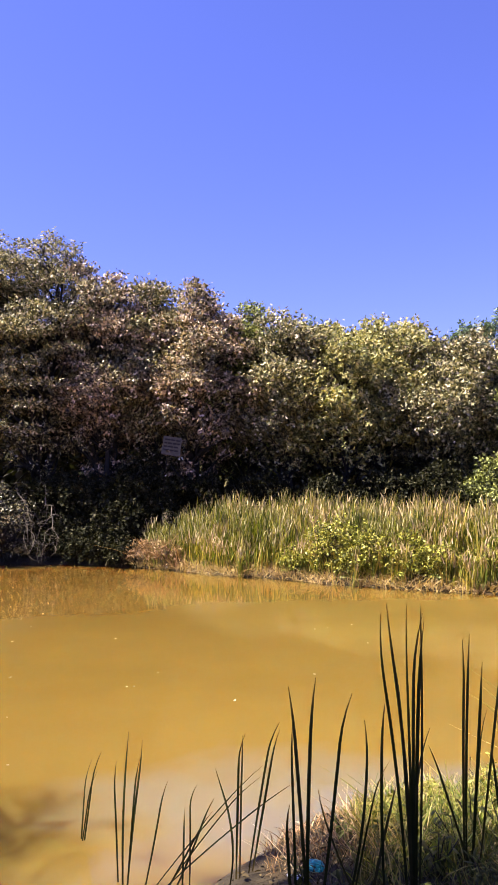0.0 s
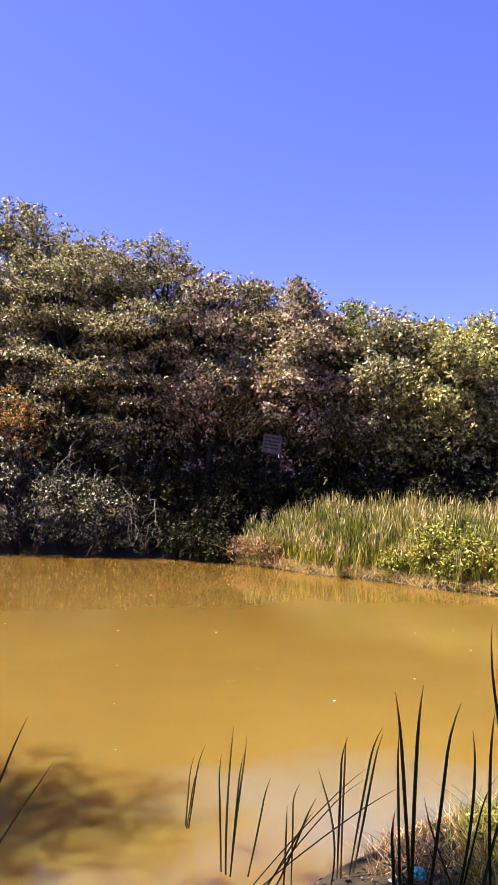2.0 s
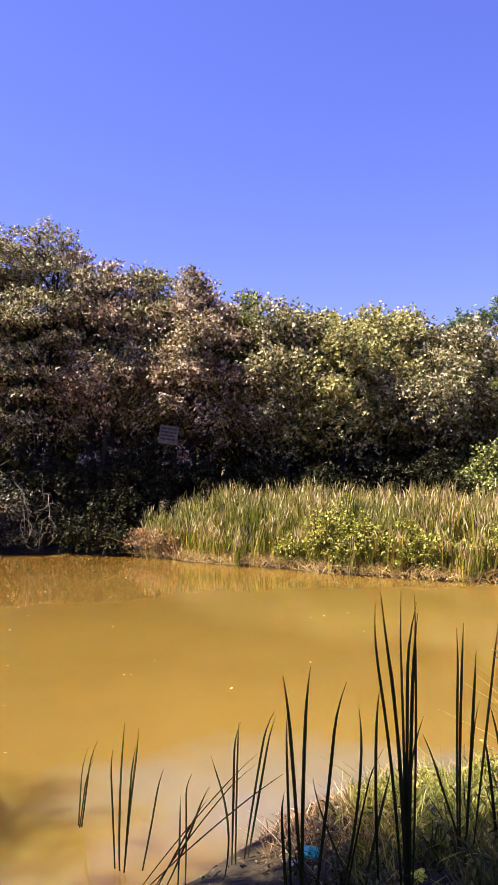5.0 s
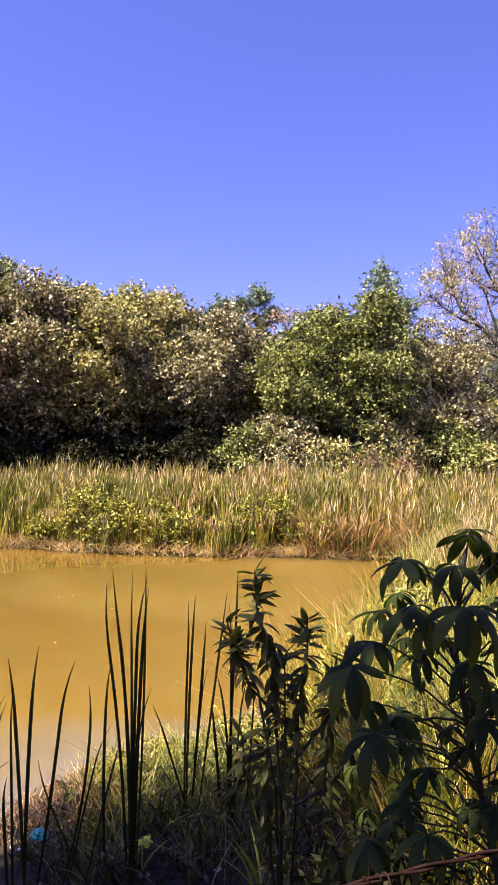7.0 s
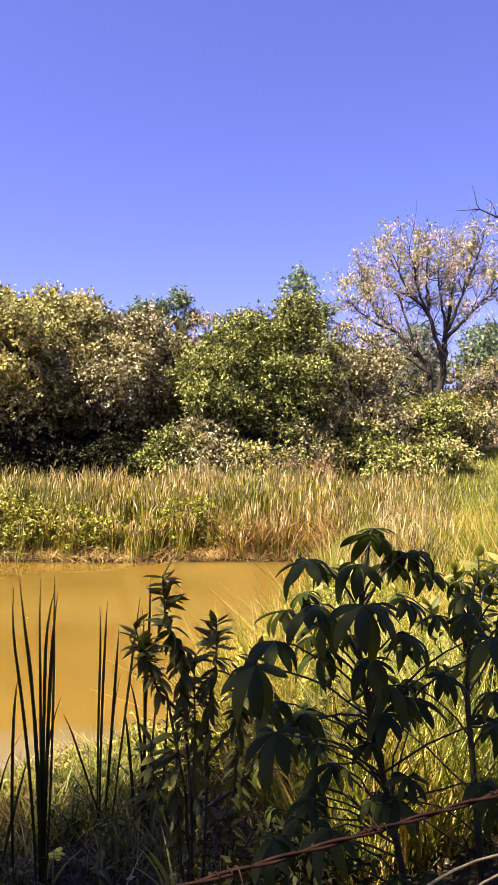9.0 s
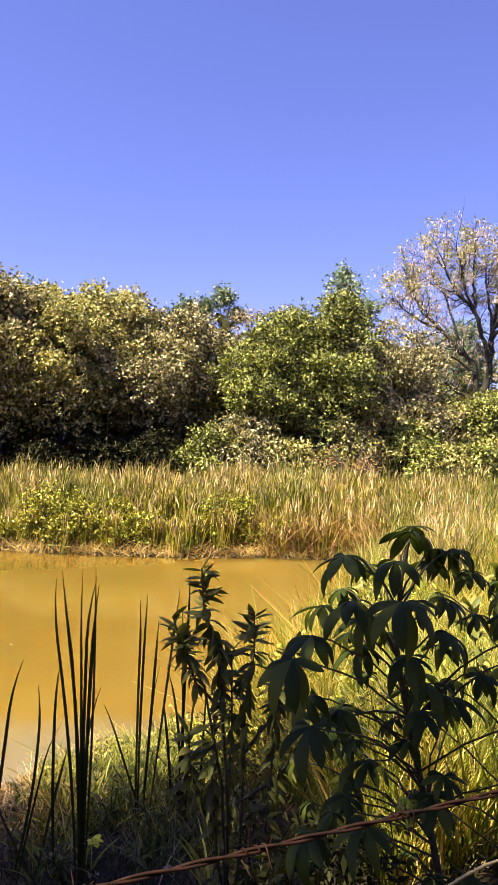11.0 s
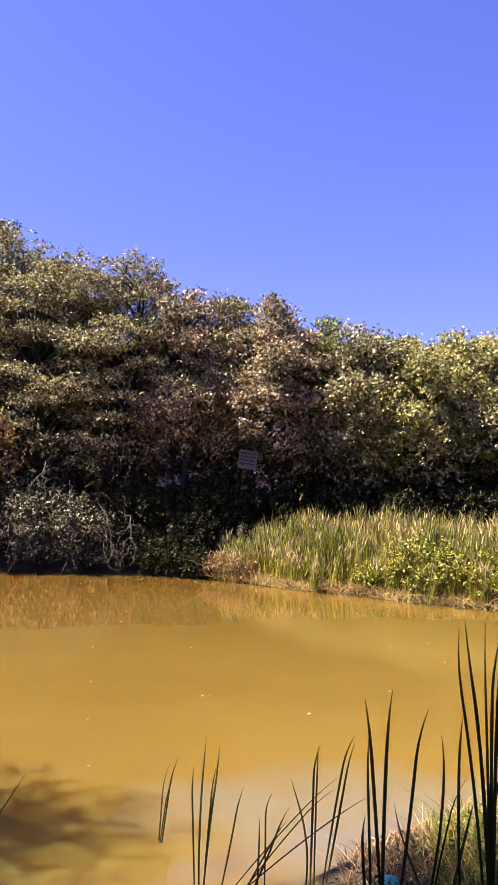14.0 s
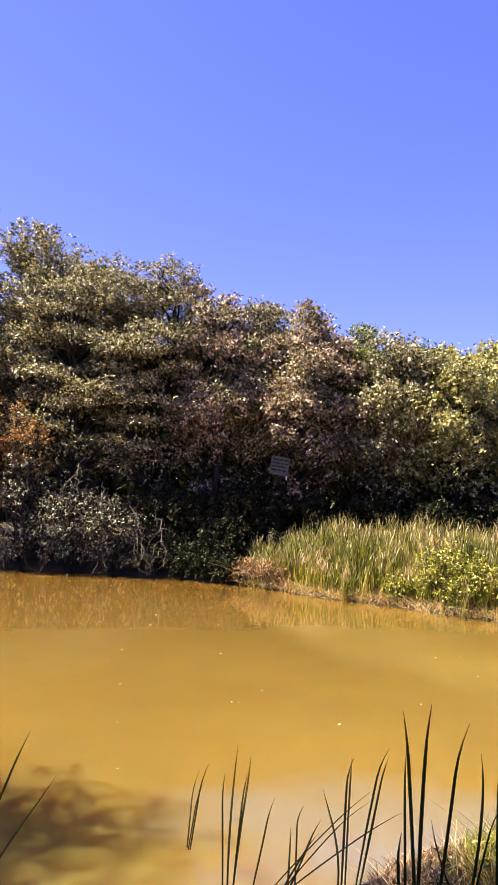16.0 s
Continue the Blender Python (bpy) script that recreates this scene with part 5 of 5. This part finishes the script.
for k, (x, y, n, h) in enumerate(((1.22, 3.3, 9, 0.3), (0.75, 4.0, 8, 0.22), (1.75, 3.1, 8, 0.35), (0.55, 4.25, 7, 0.2), (1.05, 4.6, 8, 0.25), (2.6, 3.3, 8, 0.35))):
    grass_tuft(x, y, n, h, 350 + k)
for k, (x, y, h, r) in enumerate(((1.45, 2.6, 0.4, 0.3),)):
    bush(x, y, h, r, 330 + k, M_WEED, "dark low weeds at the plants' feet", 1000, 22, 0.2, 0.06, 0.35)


def weed(x, y, h, seed, mat, label):
    """A small weed: three or four leaning stems with narrow pointed leaves."""
    rng = np.random.default_rng(seed)
    z = float(ground_z(x, y)) - 0.02
    stems = []
    for _ in range(int(rng.integers(3, 5))):
        a, b = rng.normal(0, 0.22 * h), rng.normal(0, 0.22 * h)
        stems.append({"path": [(x, y, z), (x + 0.3 * a, y + 0.3 * b, z + 0.5 * h), (x + a, y + b, z + h * rng.uniform(0.75, 1.1))], "leaves": int(rng.integers(9, 15)), "from": 0.15})
    ob = lance_shrub((x, y, z), stems, label, seed, 0.05 + 0.06 * h, 0.3, mat, "weed")
    return tagged(ob, category="weed", group="weeds on the near bank")


# One kind of weed twice: M_SHRUB paints it shaded, M_SHRUB_LIT sunlit.
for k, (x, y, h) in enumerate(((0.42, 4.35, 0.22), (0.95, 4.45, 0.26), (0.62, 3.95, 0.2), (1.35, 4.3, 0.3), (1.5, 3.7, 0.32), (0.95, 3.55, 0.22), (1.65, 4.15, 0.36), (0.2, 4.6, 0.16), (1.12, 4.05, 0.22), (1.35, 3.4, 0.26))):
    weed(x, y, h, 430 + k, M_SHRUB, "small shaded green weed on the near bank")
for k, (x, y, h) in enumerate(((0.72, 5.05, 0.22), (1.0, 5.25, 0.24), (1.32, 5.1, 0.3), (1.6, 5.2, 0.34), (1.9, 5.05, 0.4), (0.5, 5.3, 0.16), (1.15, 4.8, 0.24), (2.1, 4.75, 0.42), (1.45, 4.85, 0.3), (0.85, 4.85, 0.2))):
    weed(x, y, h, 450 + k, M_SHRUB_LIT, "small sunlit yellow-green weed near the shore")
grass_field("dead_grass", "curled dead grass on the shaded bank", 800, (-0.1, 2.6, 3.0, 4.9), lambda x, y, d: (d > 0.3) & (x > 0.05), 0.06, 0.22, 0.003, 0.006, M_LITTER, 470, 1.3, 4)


# ---- barbed wire ----
def barbed_wire():
    m, nt, bsdf = nodes_of("rusty_wire")
    nt.links.new(ramp(nt, grain(nt, 60.0), [(0.35, (0.006, 0.003, 0.0026)), (0.55, (0.018, 0.006, 0.0045)), (0.75, (0.024, 0.015, 0.012))]), bsdf.inputs["Base Color"])
    bsdf.inputs["Roughness"].default_value, bsdf.inputs["Metallic"].default_value = 0.75, 0.0
    bsdf.inputs["IOR"].default_value = 1.2
    A, B = np.array((0.40, 0.6, 2.235)), np.array((0.70, 0.6, 2.249))
    d = unit(B - A)
    ob = thing("barbed_wire", 0.55, 0.6, 2.221, "rusty twisted barbed wire strand of the fence", "wire")
    o = np.array((0.55, 0.6, 2.221))
    s = np.linspace(-1.6, 2.0, 420)
    sag = np.array([0, 0, 1]) * (0.012 * (s[:, None] - 0.1) ** 2)
    for ph in (0, np.pi):
        a = s * 2 * np.pi / 0.1 + ph
        p = A - o + d * s[:, None] + sag + 0.0017 * np.stack([0 * a, np.cos(a), np.sin(a)], 1)
        t = Tubes(6)
        t.add(p, np.full(len(s), 0.0015))
        part("strand", t.mesh("strand", m), ob)
    for k, u in enumerate(np.arange(-1.49, 1.9, 0.15)):
        for j, off in enumerate((0.0, 0.014)):
            c = A - o + d * (u + off) + np.array([0, 0, 0.012 * (u - 0.1) ** 2])
            v = np.linspace(0, 1, 22)
            a = v * 2.6 * np.pi + k * 1.1 + j * 2.0
            ring = c + d * (v[:, None] - 0.5) * 0.009 + 0.0036 * np.stack([0 * a, np.cos(a), np.sin(a)], 1)
            tip0 = c + np.array([-0.003, 0.023 * math.cos(a[0] - 1.2), 0.023 * math.sin(a[0] - 1.2)])
            tip1 = c + np.array([0.003, 0.023 * math.cos(a[-1] + 1.2), 0.023 * math.sin(a[-1] + 1.2)])
            t = Tubes(5)
            t.add(np.vstack([tip0, ring, tip1]), np.r_[0.0003, np.full(22, 0.0010), 0.0003])
            part("barb", t.mesh("barb", m), ob)


barbed_wire()


def dry_stalk(points, r, label="bent dry straw-coloured grass stalk"):
    ob = thing("dry_stalk", *points[0], label, "stalk", "dry stalks by the fence")
    P = np.array(points) - np.array(points[0])
    u = np.linspace(0, len(P) - 1, 14)
    fine = np.stack([np.interp(u, np.arange(len(P)), P[:, k]) for k in range(3)], 1)
    fine[1:-1] = (fine[:-2] + 2 * fine[1:-1] + fine[2:]) / 4
    t = Tubes(5)
    t.add(fine, np.linspace(r, r * 0.5, 14))
    part("stem", t.mesh("stem", M_STALK), ob)


dry_stalk([(0.55, 1.1, 0.8), (0.74, 0.92, 1.9), (0.83, 0.9, 1.965), (0.92, 0.9, 1.988), (1.05, 0.9, 1.982), (1.2, 0.9, 1.95)], 0.003)
dry_stalk([(0.7, 1.2, 0.75), (0.86, 0.92, 1.88), (0.93, 0.9, 1.95), (1.03, 0.9, 1.962), (1.2, 0.9, 1.93)], 0.003)


# ---- sign ----
def sign():
    # White paint set very dark: the shade under the trees is put into it.
    mb = rough_mat("weathered_shaded_white", [(0.3, (0.06, 0.052, 0.040)), (0.7, (0.13, 0.115, 0.09))], 6.0, 0.3, 0.003, 0.7)
    md = rough_mat("faded_lettering", [(0.3, (0.015, 0.012, 0.012)), (0.7, (0.03, 0.024, 0.02))], 20.0, 0.2, 0.002, 0.8)
    c = np.array((-3.02, 24.9, 3.72))
    z0 = float(ground_z(-3.2, 24.9))
    ob = thing("sign_board", *c, "weathered tilted white notice board with unreadable lines", "sign")
    turn = Euler((radians(-4), radians(9), radians(4))).to_matrix().to_4x4()

    def slab(name, x0, x1, z0_, z1, y0, y1, mat, label=""):
        bm = bmesh.new()
        bmesh.ops.create_cube(bm, size=1)
        for v in bm.verts:
            v.co = ((x0 + x1) / 2 + v.co.x * (x1 - x0), (y0 + y1) / 2 + v.co.y * (y1 - y0), (z0_ + z1) / 2 + v.co.z * (z1 - z0_))
        bmesh.ops.bevel(bm, geom=bm.edges, offset=0.003, segments=1, affect="EDGES")
        me = bpy.data.meshes.new(name)
        bm.to_mesh(me)
        bm.free()
        me.materials.append(mat)
        p = part(name, me, ob, label)
        p.matrix_basis = turn
        return p

    slab("board", -0.31, 0.31, -0.31, 0.31, 0, 0.02, mb)
    rng = np.random.default_rng(4)
    for z in (0.2, 0.085, -0.03, -0.145):
        x = -0.26
        while x < 0.2:
            w = rng.uniform(0.08, 0.2)
            slab("line_of_writing", x, min(0.26, x + w), z - 0.025, z + 0.028, -0.005, 0.001, md)
            x += w + 0.02
    slab("crossbar", -0.05, 0.47, 0.235, 0.26, 0.022, 0.045, M_DEADWOOD)
    t = Tubes(6)
    t.add(np.array([(-0.42, 0.12, z0 - 0.1 - c[2]), (-0.3, 0.09, -1.4), (-0.12, 0.06, 0.0), (-0.07, 0.06, 0.28)]), np.array([0.018, 0.016, 0.014, 0.012]))
    part("pole", t.mesh("pole", M_BARK), ob)


sign()


# ---- litter ----
def litter():
    rng = np.random.default_rng(77)
    m, nt, bsdf = nodes_of("blue_plastic")
    nt.links.new(ramp(nt, grain(nt, 30.0), [(0.4, (0.008, 0.15, 0.20)), (0.6, (0.020, 0.30, 0.31))]), bsdf.inputs["Base Color"])
    bsdf.inputs["Roughness"].default_value = 0.3
    bm = bmesh.new()
    bmesh.ops.create_icosphere(bm, subdivisions=3, radius=0.055)
    for v in bm.verts:
        k = 1 + 0.35 * noise.noise(v.co * 22) + 0.2 * noise.noise(v.co * 47)
        v.co = Vector((v.co.x * 1.1 * k, v.co.y * k, max(-0.02, v.co.z * 0.75 * k)))
    me = bpy.data.meshes.new("plastic_bag")
    bm.to_mesh(me)
    bm.free()
    me.materials.append(m)
    ob = new("plastic_bag", me)
    ob.location = (0.29, 4.88, float(ground_z(0.29, 4.88)) + 0.02)
    tagged(ob, "crumpled blue plastic bag lying on the muddy bank", "litter")
    mw, nt, bsdf = nodes_of("white_paper")
    nt.links.new(ramp(nt, grain(nt, 20.0), [(0.3, (0.5, 0.48, 0.46)), (0.7, (0.75, 0.74, 0.72))]), bsdf.inputs["Base Color"])
    for x, y, s in ((0.18, 4.78, 0.03), (0.12, 4.86, 0.018)):
        bm = bmesh.new()
        bmesh.ops.create_icosphere(bm, subdivisions=2, radius=s)
        for v in bm.verts:
            v.co = v.co * (1 + 0.5 * noise.noise(v.co * 60)) * 1.0
            v.co.z *= 0.5
        me = bpy.data.meshes.new("paper_scrap")
        bm.to_mesh(me)
        bm.free()
        me.materials.append(mw)
        ob = new("paper_scrap", me)
        ob.location = (x, y, float(ground_z(x, y)) + s * 0.4)
        tagged(ob, "small crumpled white paper scrap on the mud", "litter", "paper scraps")
    my = leaf_mat("yellow_leaf", [(0, (0.55, 0.50, 0.03)), (1, (0.7, 0.62, 0.06))], None, 0.35, 0.5, by="object")
    w = thing("weed_seedling", 0.82, 4.16, float(ground_z(0.82, 4.16)), "small weed with broad yellow-green leaves", "weed")
    t = Tubes(5)
    top = 0.43 - w.location.z
    t.add(curve_pts((0, 0, -0.02), (0, 0, top), 5, 0, rng, 0.004), np.linspace(0.004, 0.002, 5))
    part("stem", t.mesh("stem", M_STEM), w)
    for k in range(6):
        lf = part("leaf", leaf_strip("leaf", 0.055, 0.04, 0.3, my, 5, 0.2, 0.8), w)
        lf.matrix_basis = Matrix.Translation((0, 0, top * (0.82 + 0.03 * k))) @ Euler((rng.uniform(-0.2, 0.5), 0, k * 1.1)).to_matrix().to_4x4()
    # specks floating on the pond
    mf = leaf_mat("floating_leaf", [(0, (0.03, 0.02, 0.012)), (0.4, (0.20, 0.14, 0.07)), (1, (0.42, 0.34, 0.24))], None, 0.0, 0.5, by="object")
    base = leaf_strip("floating_leaf", 0.045, 0.03, 0.02, mf, 4, 0.1, 0.8)
    for k in range(60):
        x, y = (rng.uniform(-13, -3), rng.uniform(11, 21)) if k < 42 else (rng.uniform(-5, 3), rng.uniform(7, 15))
        ob = new("floating_leaf", base)
        ob.matrix_basis = Matrix.Translation((x, y, 0.008)) @ Euler((0.1, 0, rng.uniform(0, 6.28))).to_matrix().to_4x4() @ Matrix.Scale(rng.uniform(0.4, 1.3), 4)
        tagged(ob, "small dead leaf floating on the muddy water", "leaf", "floating leaves")


litter()


def leaf_litter():
    """Dead leaves and bits of stalk on the mud of the near bank."""
    rng = np.random.default_rng(88)
    n = 4200
    x, y = rng.uniform(-0.8, 3.6, n), rng.uniform(2.6, 6.2, n)
    d = shore_distance(x, y)
    k = (d > 0.05) & (rng.random(n) < 0.25 + 0.75 * (np.sin(4 * x + 2 * y) * np.sin(5 * y - 2 * x) > -0.1))
    x, y = x[k], y[k]
    n = len(x)
    a = rng.uniform(0, 2 * np.pi, n)
    D = unit(np.stack([np.cos(a), np.sin(a), rng.normal(0.1, 0.22, n)], 1))
    P = np.stack([x, y, ground_z(x, y) + rng.uniform(0.004, 0.03, n)], 1)
    me = leaves_mesh("leaf_litter", P, D, rng.uniform(0.02, 0.075, n), 0.42, M_LITTER, rng)
    tagged(new("leaf_litter", me), "dead brown leaves and stalks strewn on the mud", "leaves", kind="stuff")


leaf_litter()

# ---- unseen trees added beside and behind the camera to shade the near bank ----
tree("shade_tree", -6.8, 0.1, 11.2, 2.15, 401, M_LEAF_OLIVE, "unseen leafy tree added over the near bank to shade it", 10000, 140, 0.75, 0.16, base=0.66, stems=1, lean=(1.75, 2.65), squash=0.95)
# Narrow crown, shaped so that its shadow covers only the palmate plants.
tree("shade_tree", -4.75, 0.1, 11.2, 1.2, 403, M_LEAF_OLIVE, "unseen narrow tree added to shade the plants by the fence", 4200, 70, 0.45, 0.16, base=0.7, stems=1, lean=(1.8, 1.1), squash=0.28)
tree("shade_tree", -10.6, 4.5, 9.4, 1.5, 402, M_LEAF_OLIVE, "unseen thick-leaved tree added to shade the pond's near edge", 12500, 90, 0.95, 0.07, twigs=0, base=0.68, stems=1, lean=(3.3, 0.3), squash=0.5, shell=0.7)
# Unseen belt of trees, added to keep sky light off the near bank.
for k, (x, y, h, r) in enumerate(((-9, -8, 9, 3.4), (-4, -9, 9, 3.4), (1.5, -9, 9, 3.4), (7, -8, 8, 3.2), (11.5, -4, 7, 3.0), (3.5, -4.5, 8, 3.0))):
    tree("tree", x, y, h, r, 410 + k, M_LEAF_DARK, "unseen dense tree added behind the near bank to block sky light", 4500, 40, 1.1, 0.42, base=0.0)
